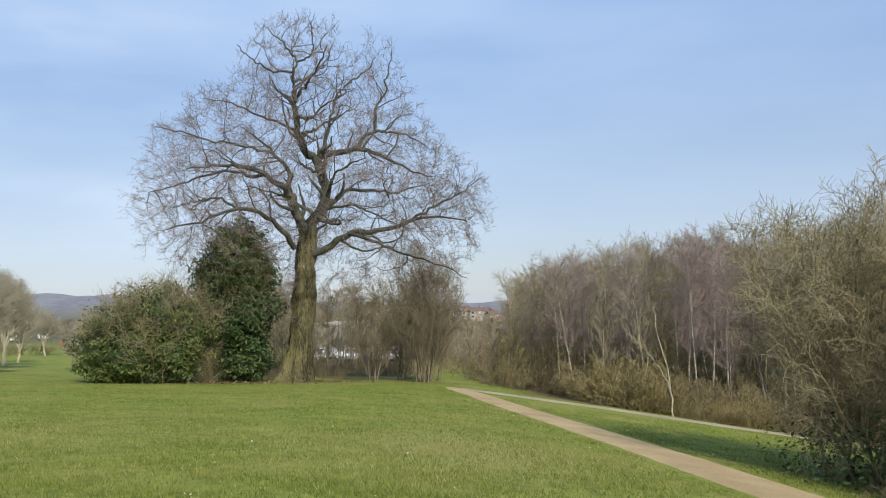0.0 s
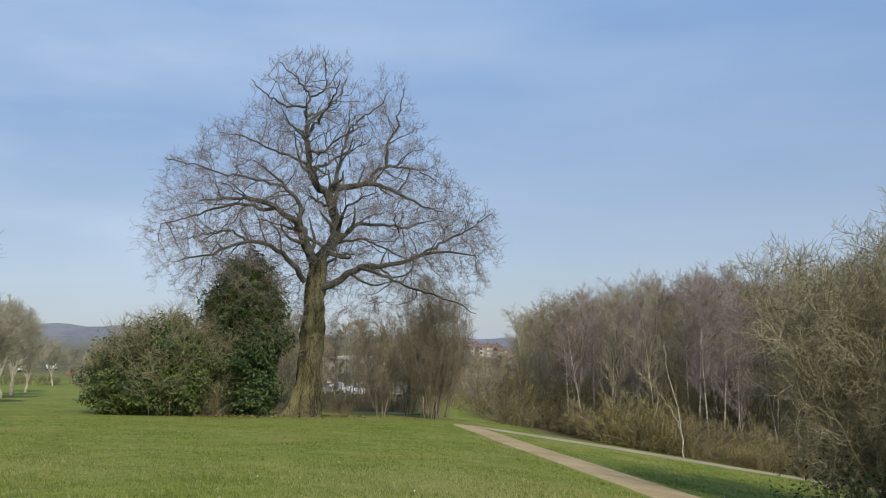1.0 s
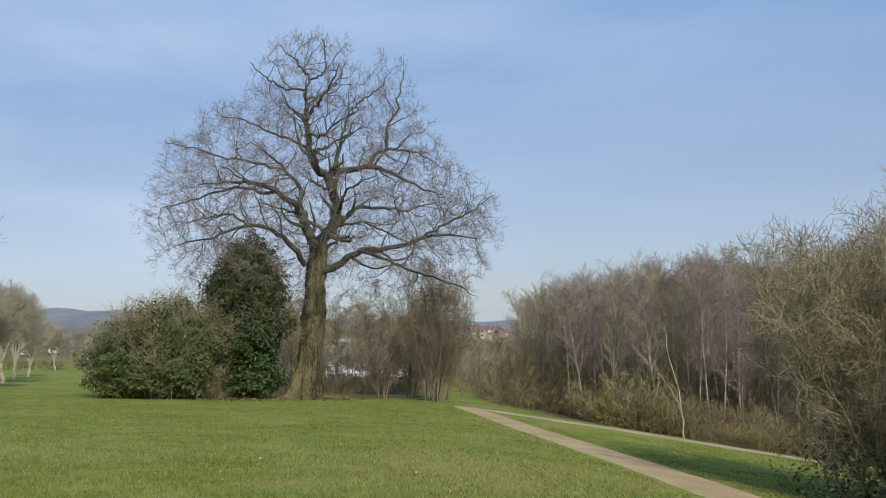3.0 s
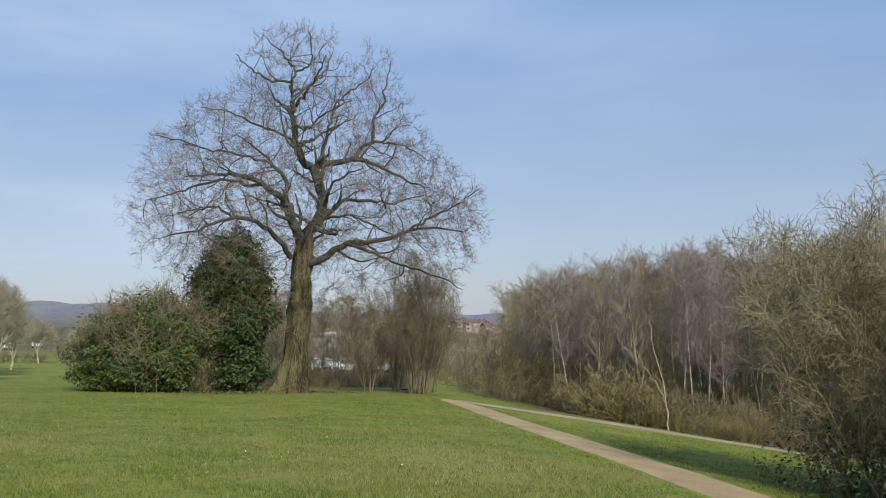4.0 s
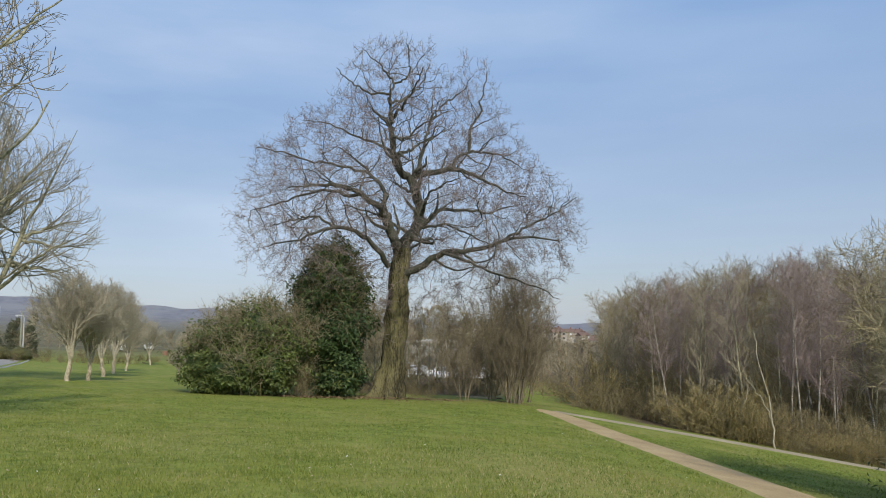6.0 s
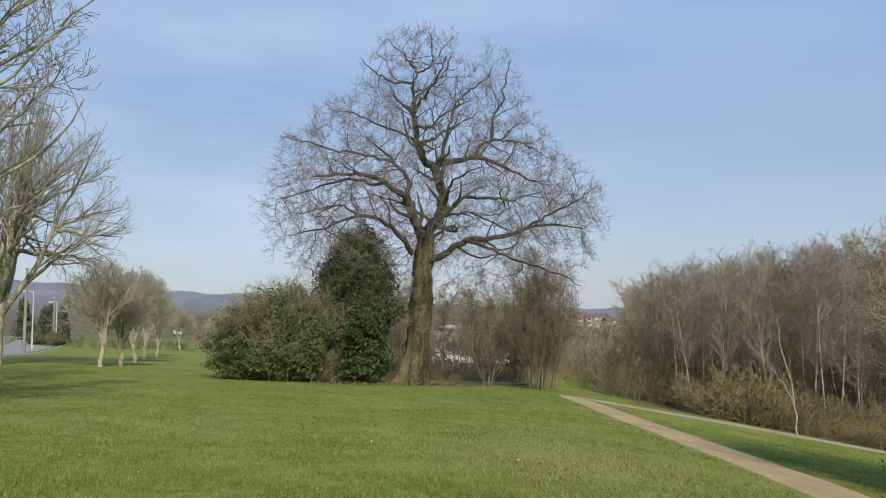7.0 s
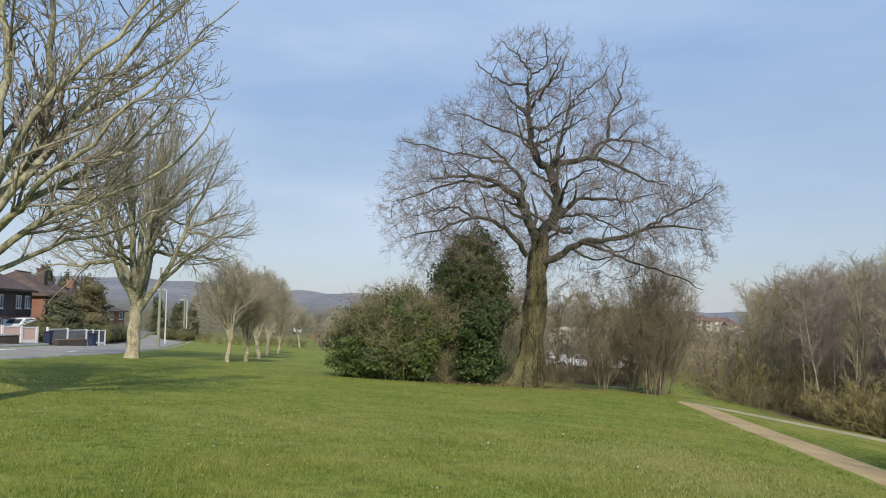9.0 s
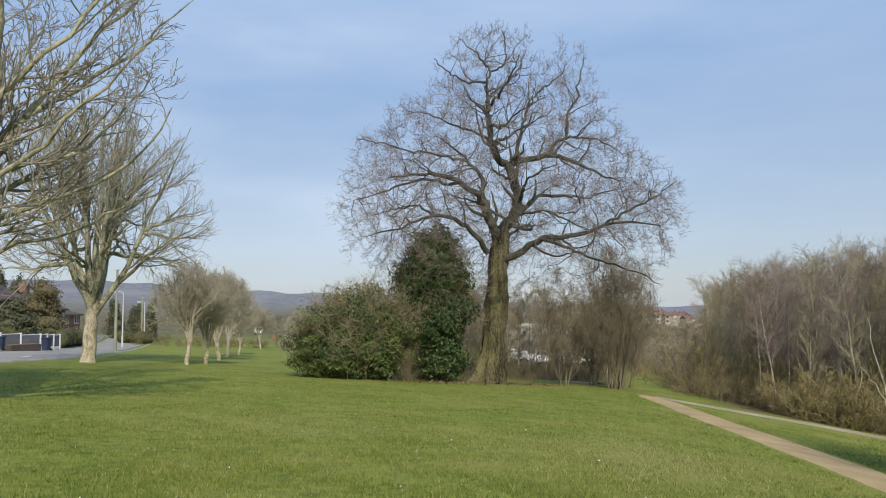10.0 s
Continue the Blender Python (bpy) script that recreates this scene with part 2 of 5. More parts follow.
def tube_mesh(name, groups, mat, smooth=True):
    vs, fs, off = [], [], 0
    for P, R, sides in groups:
        if len(P):
            v, f = tube_arrays(P, R, sides)
            vs.append(v)
            fs.append(f + off)
            off += len(v)
    return mesh_from(name, np.concatenate(vs), np.concatenate(fs), mat, smooth)


def unit(v):
    return v / (np.linalg.norm(v, axis=-1, keepdims=True) + 1e-9)


def creep(rng, start, way, length, n, wiggle, up):
    """Centre lines that wander: start, way (B, 3), length (B,)."""
    B = len(start)
    P = np.empty((B, n, 3))
    P[:, 0] = start
    d = unit(way)
    step = (length / (n - 1))[:, None]
    for i in range(1, n):
        d = unit(d + rng.normal(0, wiggle, (B, 3)) + np.array([0, 0, up]))
        P[:, i] = P[:, i - 1] + d * step
    return P


def sprout(rng, P, R, k, lo, hi, angle, length, n, wiggle, up, thick=0.6, tip=0.3, keep=None, fall=0.5, least=0.004):
    """k side shoots on each centre line, between lo and hi of its length."""
    B, N, _ = P.shape
    t = np.clip(lo + (hi - lo) * (np.arange(k)[None] + rng.random((B, k))) / k, 0, 0.999)
    i = np.minimum((t * (N - 1)).astype(int), N - 2)
    f = (t * (N - 1) - i)[..., None]
    b = np.arange(B)[:, None]
    at = P[b, i] * (1 - f) + P[b, i + 1] * f
    along = unit(P[b, i + 1] - P[b, i])
    r = R[b, i] * (1 - f[..., 0]) + R[b, i + 1] * f[..., 0]
    side = unit(np.cross(along, rng.normal(0, 1, along.shape)))
    ang = np.radians(angle + rng.normal(0, angle * 0.22, (B, k)))[..., None]
    way = along * np.cos(ang) + side * np.sin(ang)
    L = length * (1 - fall * t) * rng.uniform(0.7, 1.25, (B, k))
    at, way, L, r = at.reshape(-1, 3), way.reshape(-1, 3), L.ravel(), r.ravel()
    Q = creep(rng, at, way, L, n, wiggle, up)
    if keep is not None:
        ok = keep(Q[:, -1])
        Q, r = Q[ok], r[ok]
    r0 = np.maximum(r * thick, least)
    S = r0[:, None] * np.linspace(1, tip, n)[None]
    return Q, S


def bend(points, n, rng=None, rough=0.0):
    """A smooth line through a few points, with small kinks."""
    p = np.asarray(points, float)
    s = np.r_[0, np.cumsum(np.linalg.norm(np.diff(p, axis=0), axis=1))]
    u = np.linspace(0, s[-1], n)
    q = np.stack([np.interp(u, s, p[:, j]) for j in range(3)], 1)
    q[1:-1] = 0.25 * q[:-2] + 0.5 * q[1:-1] + 0.25 * q[2:]
    if rng is not None:
        q[1:-1] += rng.normal(0, rough, (n - 2, 3))
    return q


def box(bm, x0, y0, z0, x1, y1, z1, bevel=0.0):
    v = bmesh.ops.create_cube(bm, size=1)["verts"]
    for q in v:
        q.co = Vector(((x0 + x1) / 2 + q.co.x * (x1 - x0), (y0 + y1) / 2 + q.co.y * (y1 - y0), (z0 + z1) / 2 + q.co.z * (z1 - z0)))
    if bevel:
        bmesh.ops.bevel(bm, geom=list({e for q in v for e in q.link_edges}), offset=bevel, segments=2, affect="EDGES")
    return bm


def boxed(*a, bevel=0.0):
    return box(bmesh.new(), *a, bevel=bevel)


# ---- ground: one sheet to the horizon ----
def worn_at(x, y):
    """Trodden, yellowed patches of the lawn."""
    return 0.85 * np.exp(-(((x - 0.4) / 2.3) ** 2 + ((y - 14.0) / 3.2) ** 2)) + 0.4 * np.exp(-(((x + 7.0) / 3.0) ** 2 + ((y - 15.0) / 2.5) ** 2))


def build_ground():
    rings = np.r_[0.0, np.geomspace(0.8, 150, 150), np.geomspace(157, 4200, 40)]
    n = 400
    a = np.arange(n) * 2 * np.pi / n
    r, az = np.meshgrid(rings, a, indexing="ij")
    x, y = r * np.sin(az), r * np.cos(az)
    z = height(x, y)
    deg = (np.degrees(az) + 180) % 360 - 180
    crest = np.interp(deg, [-180, -70, -45, -36, -30, -24, -16, -6, 3, 12, 40, 90, 180], [0.02, 0.03, 0.036, 0.037, 0.030, 0.0245, 0.019, 0.010, 0.004, 0.006, 0.01, 0.015, 0.02])
    crest = crest + 0.0012 * np.sin(deg * 1.7) + 0.0006 * np.sin(deg * 7.3) + 0.0004 * np.sin(deg * 19.1)
    far = np.clip((r - 160) / (1900 - 160), 0, 1)
    rise = far * far * (3 - 2 * far)
    z = z * (1 - rise) + rise * (EYE + crest * np.minimum(r, 2000))
    idx = np.arange(len(rings) * n).reshape(len(rings), n)
    i0, i1 = idx[:-1], idx[1:]
    f = np.stack([i0, i1, np.roll(i1, -1, 1), np.roll(i0, -1, 1)], -1).reshape(-1, 4)[:, ::-1]
    me = mesh_from("ground", np.stack([x, y, z], -1).reshape(-1, 3), np.ascontiguousarray(f), M_LAWN, True)
    # bare soil and leaf litter under the trees and in the wood
    woods = np.clip((y - (36.8 + 0.09 * x)) / 1.2, 0, 1) * np.clip((x - 3.5) / 2.0, 0, 1) * np.clip((170 - r) / 40, 0, 1)
    under = np.exp(-(((x + 6.4) / 3.2) ** 2 + ((y - 38.8) / 1.6) ** 2)) * 1.1
    under = np.maximum(under, np.exp(-(((x + 11.5) / 4.0) ** 2 + ((y - 36.7) / 1.5) ** 2)))
    under = np.maximum(under, 0.9 * np.exp(-(((x + 1.0) / 1.6) ** 2 + ((y - 39.3) / 1.2) ** 2)))
    hawthorn = np.exp(-(((x - 11.5) / 3.2) ** 2 + ((y - 17.0) / 3.5) ** 2))
    scrub = np.clip((y - (43.5 + 0.25 * np.abs(x + 4))) / 3, 0, 1) * np.clip((x + 15) / 3, 0, 1)
    lane = np.exp(-(((x - 0.018 * y) / 2.2) ** 2)) * (y > 40) * (y < 112)  # a strip of grass that runs down into the valley
    soil = np.clip(np.maximum(np.maximum(woods, under), np.maximum(hawthorn, scrub)) * (1 - lane), 0, 1)
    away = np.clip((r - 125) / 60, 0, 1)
    # share of the painted haze colour, growing with distance
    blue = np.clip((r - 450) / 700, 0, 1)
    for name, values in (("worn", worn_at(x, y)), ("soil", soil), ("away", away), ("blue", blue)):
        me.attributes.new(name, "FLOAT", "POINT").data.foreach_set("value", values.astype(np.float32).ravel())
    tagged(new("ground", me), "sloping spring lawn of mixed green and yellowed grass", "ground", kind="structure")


def lawn_material():
    m = bpy.data.materials.new("lawn")
    m.use_nodes = True
    n, l = m.node_tree.nodes, m.node_tree.links
    b = n["Principled BSDF"]
    b.inputs["Roughness"].default_value, b.inputs["Specular IOR Level"].default_value = 0.9, 0.2
    pos = n.new("ShaderNodeNewGeometry").outputs["Position"]

    def noise_at(scale, detail=4.0, rough=0.6):
        t = n.new("ShaderNodeTexNoise")
        t.inputs["Scale"].default_value, t.inputs["Detail"].default_value, t.inputs["Roughness"].default_value = scale, detail, rough
        l.new(pos, t.inputs["Vector"])
        return t.outputs["Fac"]

    def ramp(value, lo, hi):
        s = n.new("ShaderNodeMapRange")
        s.inputs["From Min"].default_value, s.inputs["From Max"].default_value = lo, hi
        l.new(value, s.inputs["Value"])
        return s.outputs[0]

    def blend(fac, one, two):
        x = n.new("ShaderNodeMix")
        x.data_type = "RGBA"
        l.new(fac, x.inputs["Factor"])
        for key, c in (("A", one), ("B", two)):
            if isinstance(c, tuple):
                x.inputs[key].default_value = (*c, 1)
            else:
                l.new(c, x.inputs[key])
        return x.outputs["Result"]

    green = blend(ramp(noise_at(4.0), 0.35, 0.65), (0.10, 0.14, 0.018), (0.25, 0.272, 0.044))
    dry = blend(ramp(noise_at(9.0), 0.35, 0.7), (0.22, 0.21, 0.045), (0.38, 0.33, 0.105))
    green = blend(ramp(noise_at(1.1, 5.0, 0.6), 0.48, 0.66), green, (0.235, 0.272, 0.046))
    grass = blend(ramp(noise_at(0.35, 7.0, 0.65), 0.48, 0.7), green, dry)
    worn = n.new("ShaderNodeAttribute")
    worn.attribute_name = "worn"
    grass = blend(worn.outputs["Fac"], grass, dry)
    grass = blend(ramp(noise_at(45.0, 2.0), 0.56, 0.75), grass, (0.28, 0.295, 0.045))
    grass = blend(ramp(noise_at(1.7, 5.0, 0.7), 0.58, 0.78), grass, (0.10, 0.13, 0.026))
    litter = blend(ramp(noise_at(3.0), 0.35, 0.65), (0.065, 0.045, 0.028), (0.17, 0.115, 0.065))
    soil, away, blue = (n.new("ShaderNodeAttribute") for _ in range(3))
    soil.attribute_name, away.attribute_name, blue.attribute_name = "soil", "away", "blue"
    near = blend(soil.outputs["Fac"], grass, litter)
    way, wide = n.new("ShaderNodeVectorMath"), n.new("ShaderNodeMapping")  # woods and fields on the far slopes, distance haze put into their grey-blue
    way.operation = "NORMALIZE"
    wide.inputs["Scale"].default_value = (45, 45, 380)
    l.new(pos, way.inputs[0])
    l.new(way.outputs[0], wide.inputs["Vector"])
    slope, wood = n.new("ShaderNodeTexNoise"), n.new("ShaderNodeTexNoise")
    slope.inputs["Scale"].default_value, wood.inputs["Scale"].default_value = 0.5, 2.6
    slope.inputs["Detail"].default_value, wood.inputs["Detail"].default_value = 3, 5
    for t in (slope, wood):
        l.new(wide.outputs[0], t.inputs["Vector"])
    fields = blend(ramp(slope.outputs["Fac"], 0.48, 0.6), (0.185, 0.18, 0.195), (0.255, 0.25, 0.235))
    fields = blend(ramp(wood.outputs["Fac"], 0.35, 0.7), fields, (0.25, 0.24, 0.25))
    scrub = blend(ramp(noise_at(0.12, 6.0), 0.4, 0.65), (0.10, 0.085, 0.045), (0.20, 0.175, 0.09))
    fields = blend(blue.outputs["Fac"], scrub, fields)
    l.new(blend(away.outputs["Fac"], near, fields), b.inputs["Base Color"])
    relief = n.new("ShaderNodeBump")
    relief.inputs["Strength"].default_value, relief.inputs["Distance"].default_value = 0.6, 0.05
    l.new(noise_at(30.0, 3.0), relief.inputs["Height"])
    l.new(relief.outputs[0], b.inputs["Normal"])
    return m


M_LAWN = lawn_material()
build_ground()


def ribbon(name, centre, widths, mat, label, category, lift=0.03, rng=None):
    """A path that lies on the land, with worn, uneven edges."""
    c = np.asarray(centre, float)
    s = np.r_[0, np.cumsum(np.linalg.norm(np.diff(c, axis=0), axis=1))]
    n = max(30, int(s[-1] / 0.35))
    u = np.linspace(0, s[-1], n)
    x, y, w = np.interp(u, s, c[:, 0]), np.interp(u, s, c[:, 1]), np.interp(u, s, widths)
    for _ in range(8):
        x[1:-1], y[1:-1] = (x[:-2] + 2 * x[1:-1] + x[2:]) / 4, (y[:-2] + 2 * y[1:-1] + y[2:]) / 4
    tx, ty = np.gradient(x), np.gradient(y)
    q = np.hypot(tx, ty)
    nx, ny = ty / q, -tx / q
    rows = []
    for k, side in enumerate(np.linspace(-0.5, 0.5, 7)):
        edge = abs(side) > 0.49
        ww = w * (1 + (rng.normal(0, 0.035, n) if edge and rng is not None else 0))
        px, py = x + nx * side * ww, y + ny * side * ww
        rows.append(np.stack([px, py, height(px, py) + (lift if not edge else -0.02) + 0.012 * (1 - (2 * side) ** 2)], 1))
    v = np.stack(rows, 1)
    idx = np.arange(n * 7).reshape(n, 7)
    f = np.stack([idx[:-1, :-1], idx[:-1, 1:], idx[1:, 1:], idx[1:, :-1]], -1).reshape(-1, 4)
    ob = new(name, mesh_from(name, v.reshape(-1, 3), f, mat, True))
    return tagged(ob, label, category, kind="structure")


PRNG = np.random.default_rng(11)
ribbon("footpath", [(7.55, 3), (5.86, 11), (5.18, 15.2), (4.93, 17.2), (4.38, 20.2), (3.72, 23.6), (2.64, 28.0), (1.77, 32.2), (1.2, 34.3), (0.75, 35.4)],
       [2.1, 2.0, 1.95, 1.9, 1.86, 1.78, 1.62, 1.46, 1.3, 0.7], M_PATH, "narrow worn gravel footpath running down the lawn", "path", rng=PRNG)
ribbon("footpath", [(-1.4, 42.6), (-2.3, 43.4), (-3.3, 44.2)], [1.0, 1.2, 1.2], M_PATH, "gravel footpath that goes on below the brow of the lawn", "path", rng=PRNG)
ribbon("footpath", [(1.2, 35.6), (3.2, 35.0), (5.5, 34.9), (8.0, 34.9), (10.2, 34.3), (12.3, 33.7), (14.4, 33.3), (16.6, 33.0), (21, 31.5), (30, 27)],
       [0.9, 1.2, 1.6, 1.9, 2.1, 2.1, 2.1, 2.1, 2.1, 2.1], M_GRAVEL, "pale gravel footpath along the edge of the wood", "path", rng=PRNG)
ROAD = [(-28, 14), (-32.5, 31), (-36, 40), (-40.3, 50), (-49, 67), (-60, 86), (-74, 110), (-92, 138)]


def beside(line, off):
    """The same line, moved sideways to its left."""
    p = np.asarray(line, float)
    t = unit(np.gradient(p, axis=0))
    return p + np.stack([-t[:, 1], t[:, 0]], 1) * off


ribbon("road", ROAD,
       [8.5, 8.0, 7.6, 7.2, 7.0, 7.0, 7.0, 7.0], M_ASPHALT, "grey asphalt residential road bending downhill", "road", lift=0.02)


ribbon("pavement", beside(ROAD, 4.75), [2.0] * 8, M_PAVE, "narrow grey asphalt pavement beside the road", "pavement", lift=0.11)
ribbon("kerb", beside(ROAD, 3.72), [0.16] * 8, M_KERB, "pale concrete kerb between road and pavement", "kerb", lift=0.13)
ribbon("kerb", beside(ROAD, -3.9), [0.16] * 8, M_KERB, "pale concrete kerb between road and lawn", "kerb", lift=0.09)


# ---- bare trees ----
def tree(name, at, label, category, wood, groups_wood, twig, groups_twig, group="", rz=0.0):
    ob = thing(name, at, label, category, group, rz=rz)
    part("trunk", tube_mesh("trunk", groups_wood, wood), wood, ob)
    part("crown", tube_mesh("crown", groups_twig, twig), twig, ob, "bare branching twigs")
    return ob


def colonise(rng, nodes, parents, goals, step, reach, kill, rounds):
    """Grows twigs from the nodes towards free goals in the crown."""
    nodes, parents = [tuple(p) for p in nodes], list(parents)
    goals = np.asarray(goals)
    for _ in range(rounds):
        kd = kdtree.KDTree(len(nodes))
        for i, p in enumerate(nodes):
            kd.insert(p, i)
        kd.balance()
        pull, left = {}, []
        for k in range(len(goals)):
            g = goals[k]
            p, i, d = kd.find(g)
            if d < kill:
                continue
            left.append(k)
            if d < reach:
                v = pull.setdefault(i, np.zeros(3))
                v += (g - np.array(p)) / d
        goals = goals[left]
        if not pull or not len(goals):
            break
        for i, v in pull.items():
            v = v / (np.linalg.norm(v) + 1e-6) + rng.normal(0, 0.24, 3)
            q = np.array(nodes[i]) + step * v / (np.linalg.norm(v) + 1e-6)
            nodes.append(tuple(q))
            parents.append(i)
    return np.array(nodes), np.array(parents)


def oak():
    rng = np.random.default_rng(3)
    z = [2.5, 4.4, 5.4, 6.2, 7.3, 8.4, 10, 11, 12, 12.9, 13.8, 14.7, 15.8, 16.6, 17.3, 18.2]
    lef = [0, -3.4, -6.3, -7.2, -7.5, -7.6, -7.4, -6.9, -6.7, -5.3, -4.6, -3.0, -2.8, -2.6, -1.6, 0.1]
    rig = [0, 7.6, 8.4, 8.8, 9.5, 9.7, 8.7, 7.5, 7.0, 6.3, 5.6, 5.3, 5.2, 4.8, 1.5, 1.0]

    def inside(p):
        lo, hi = np.interp(p[:, 2], z, lef), np.interp(p[:, 2], z, rig)
        c, a = (lo + hi) / 2, (hi - lo) / 2 + 1e-3
        q = ((p[:, 0] - c) / a) ** 2 + (p[:, 1] / (a * 0.8 + 0.2)) ** 2
        lump = 0.10 * np.sin(p[:, 0] * 1.9 + p[:, 2] * 1.3) * np.sin(p[:, 2] * 1.7 + p[:, 1]) + rng.normal(0, 0.05, len(p))
        return q < 1 + lump

    stem = bend([(-0.34, 0, -0.3), (-0.14, 0, 0.6), (0.06, 0, 1.9), (0.25, 0.03, 4.0), (0.38, 0.0, 5.7), (0.5, 0.0, 7.2)], 18, rng, 0.025)
    r_stem = np.interp(np.linspace(0, 7.5, 18), [0, 0.5, 1.0, 2.2, 4.3, 6.0, 7.5], [0.92, 0.76, 0.66, 0.55, 0.52, 0.49, 0.36])
    # a few points along each limb, with the thickness at both ends
    leaders = [
        ([(0.4, 0, 6.6), (0.7, 0, 7.5), (1.26, 0.1, 8.4), (1.4, 0.2, 9.2), (1.13, 0.3, 10.1), (0.86, 0.3, 10.8)], 0.34, 0.25),
        ([(0.86, 0.3, 10.8), (0.36, 0.2, 10.9), (0.06, 0, 11.7), (-0.07, -0.2, 12.8), (-0.12, -0.3, 14.0), (-0.15, -0.3, 14.8)], 0.21, 0.11),
        ([(0.4, 0, 6.8), (-0.02, -0.2, 7.75), (-0.28, -0.4, 8.6), (-0.55, -0.5, 9.1)], 0.28, 0.23),
        ([(-0.55, -0.5, 9.1), (-1.2, -0.8, 9.45), (-1.65, -1.1, 9.85), (-2.4, -1.5, 9.95), (-3.5, -2.0, 9.95), (-4.8, -2.4, 9.7)], 0.17, 0.03),
    ]
    left = [
        ([(-0.55, -0.5, 9.1), (-0.3, -0.2, 9.65), (-0.6, 0.3, 10.4), (-1.1, 0.9, 11.0), (-1.75, 1.4, 11.8), (-2.8, 2.0, 12.6)], 0.14, 0.03),
        ([(-1.45, -1.0, 9.7), (-2.1, -0.6, 9.65), (-2.9, -0.2, 9.9), (-3.7, 0.3, 10.05), (-5.7, 1.0, 9.5), (-7.1, 1.5, 9.2)], 0.10, 0.02),
        ([(-0.15, 0, 6.3), (-0.8, -0.7, 7.2), (-1.8, -1.4, 7.95), (-2.8, -2.0, 8.0), (-3.9, -2.8, 7.4), (-5.5, -3.4, 6.9)], 0.16, 0.025),
        ([(-2.8, -2.0, 8.0), (-3.4, -2.2, 8.5), (-4.3, -1.6, 8.4), (-5.6, -1.2, 8.15)], 0.07, 0.02),
    ]
    upper_left = [
        ([(0.04, 0, 12.0), (-0.7, 0.8, 12.5), (-1.7, 1.6, 13.0), (-3.4, 2.4, 14.0), (-4.7, 2.8, 14.2)], 0.09, 0.02),
        ([(-1.1, 0.9, 11.0), (-2.2, 0.3, 11.2), (-3.5, -0.4, 11.3), (-5.2, -1.0, 11.6), (-6.4, -1.3, 11.8)], 0.08, 0.02),
        ([(-0.15, -0.3, 14.8), (-1.1, -0.6, 14.7), (-1.65, -0.9, 14.9), (-2.4, -1.2, 15.4), (-2.7, -1.4, 15.7)], 0.07, 0.02),
        ([(-0.12, -0.3, 14.8), (0.07, 0, 15.4), (-0.3, 0.3, 16.0), (-0.9, 0.5, 16.7), (-1.5, 0.6, 17.3)], 0.07, 0.02),
        ([(0.07, 0, 15.4), (0.42, -0.3, 15.4), (0.85, -0.5, 15.8), (0.8, -0.5, 16.7), (0.64, -0.5, 17.5)], 0.06, 0.02),
    ]
    upper_right = [
        ([(-0.1, -0.3, 14.3), (0.45, 0.4, 14.7), (1.35, 1.1, 15.5), (1.75, 1.5, 16.4), (1.9, 1.7, 17.0)], 0.07, 0.02),
        ([(1.1, 0.3, 10.9), (1.35, 0.6, 11.35), (1.5, 1.1, 12.3), (1.75, 1.5, 13.2), (2.0, 1.8, 14.0), (2.05, 2.0, 15.4)], 0.13, 0.025),
        ([(1.9, 1.8, 13.9), (2.55, 1.4, 14.75), (3.5, 1.0, 15.3), (3.95, 0.8, 16.0)], 0.07, 0.02),
        ([(-0.04, -0.2, 12.6), (0.65, -1.0, 12.35), (1.3, -1.6, 12.9), (2.6, -2.1, 13.5)], 0.08, 0.02),
        ([(3.75, -0.5, 11.9), (3.8, -0.6, 13.1), (4.2, -0.6, 13.65), (4.35, -0.7, 14.6), (4.6, -0.8, 15.8)], 0.09, 0.02),
    ]
    right = [
        ([(0.9, 0.3, 10.7), (1.4, 0.2, 10.9), (2.2, 0, 10.95), (2.9, -0.2, 11.1), (3.8, -0.6, 10.85), (5.4, -1.3, 9.8), (6.3, -1.8, 9.5)], 0.19, 0.02),
        ([(2.95, -0.2, 11.1), (3.25, -0.4, 11.7), (3.8, -0.5, 11.95), (4.95, -0.6, 11.8), (6.1, -0.9, 11.2)], 0.11, 0.02),
        ([(1.35, 0.1, 8.6), (1.8, 0.6, 8.6), (2.4, 1.2, 9.3), (3.8, 2.0, 9.4), (5.1, 2.6, 9.3), (7.1, 3.3, 10.0)], 0.13, 0.02),
        ([(1.3, 0.1, 8.2), (2.45, -0.8, 8.25), (3.0, -1.3, 8.0), (3.9, -2.0, 7.5), (4.85, -2.6, 7.0)], 0.08, 0.02),
    ]
    low_right = [
        ([(0.38, 0, 5.9), (0.86, -0.2, 6.05), (1.75, -0.6, 6.5), (2.5, -1.0, 6.95), (4.05, -1.4, 7.0), (5.6, -1.8, 7.6), (7.7, -2.6, 7.3)], 0.21, 0.03),
        ([(5.35, -1.8, 7.5), (6.65, -1.5, 8.2), (7.9, -1.1, 8.9), (8.9, -0.9, 9.6)], 0.08, 0.02),
        ([(2.35, -1.0, 6.9), (3.55, -1.6, 6.45), (4.55, -2.2, 5.9), (6.8, -3.0, 5.1), (7.5, -3.4, 4.6)], 0.10, 0.015),
    ]
    limbs = leaders + left + upper_left + upper_right + right + low_right
    for k in range(8):  # limbs that reach forwards and back
        a, h = k * 2.4 + 0.9, 6.9 + k * 0.95
        x, y = math.cos(a) * 0.6, math.sin(a)
        reach = 5.6 - 0.4 * k
        at = float(np.interp(h, [6.5, 8.4, 9.2, 10.1, 10.9, 11.7, 14.6], [0.4, 1.26, 1.4, 1.13, 0.36, 0.06, -0.14]))
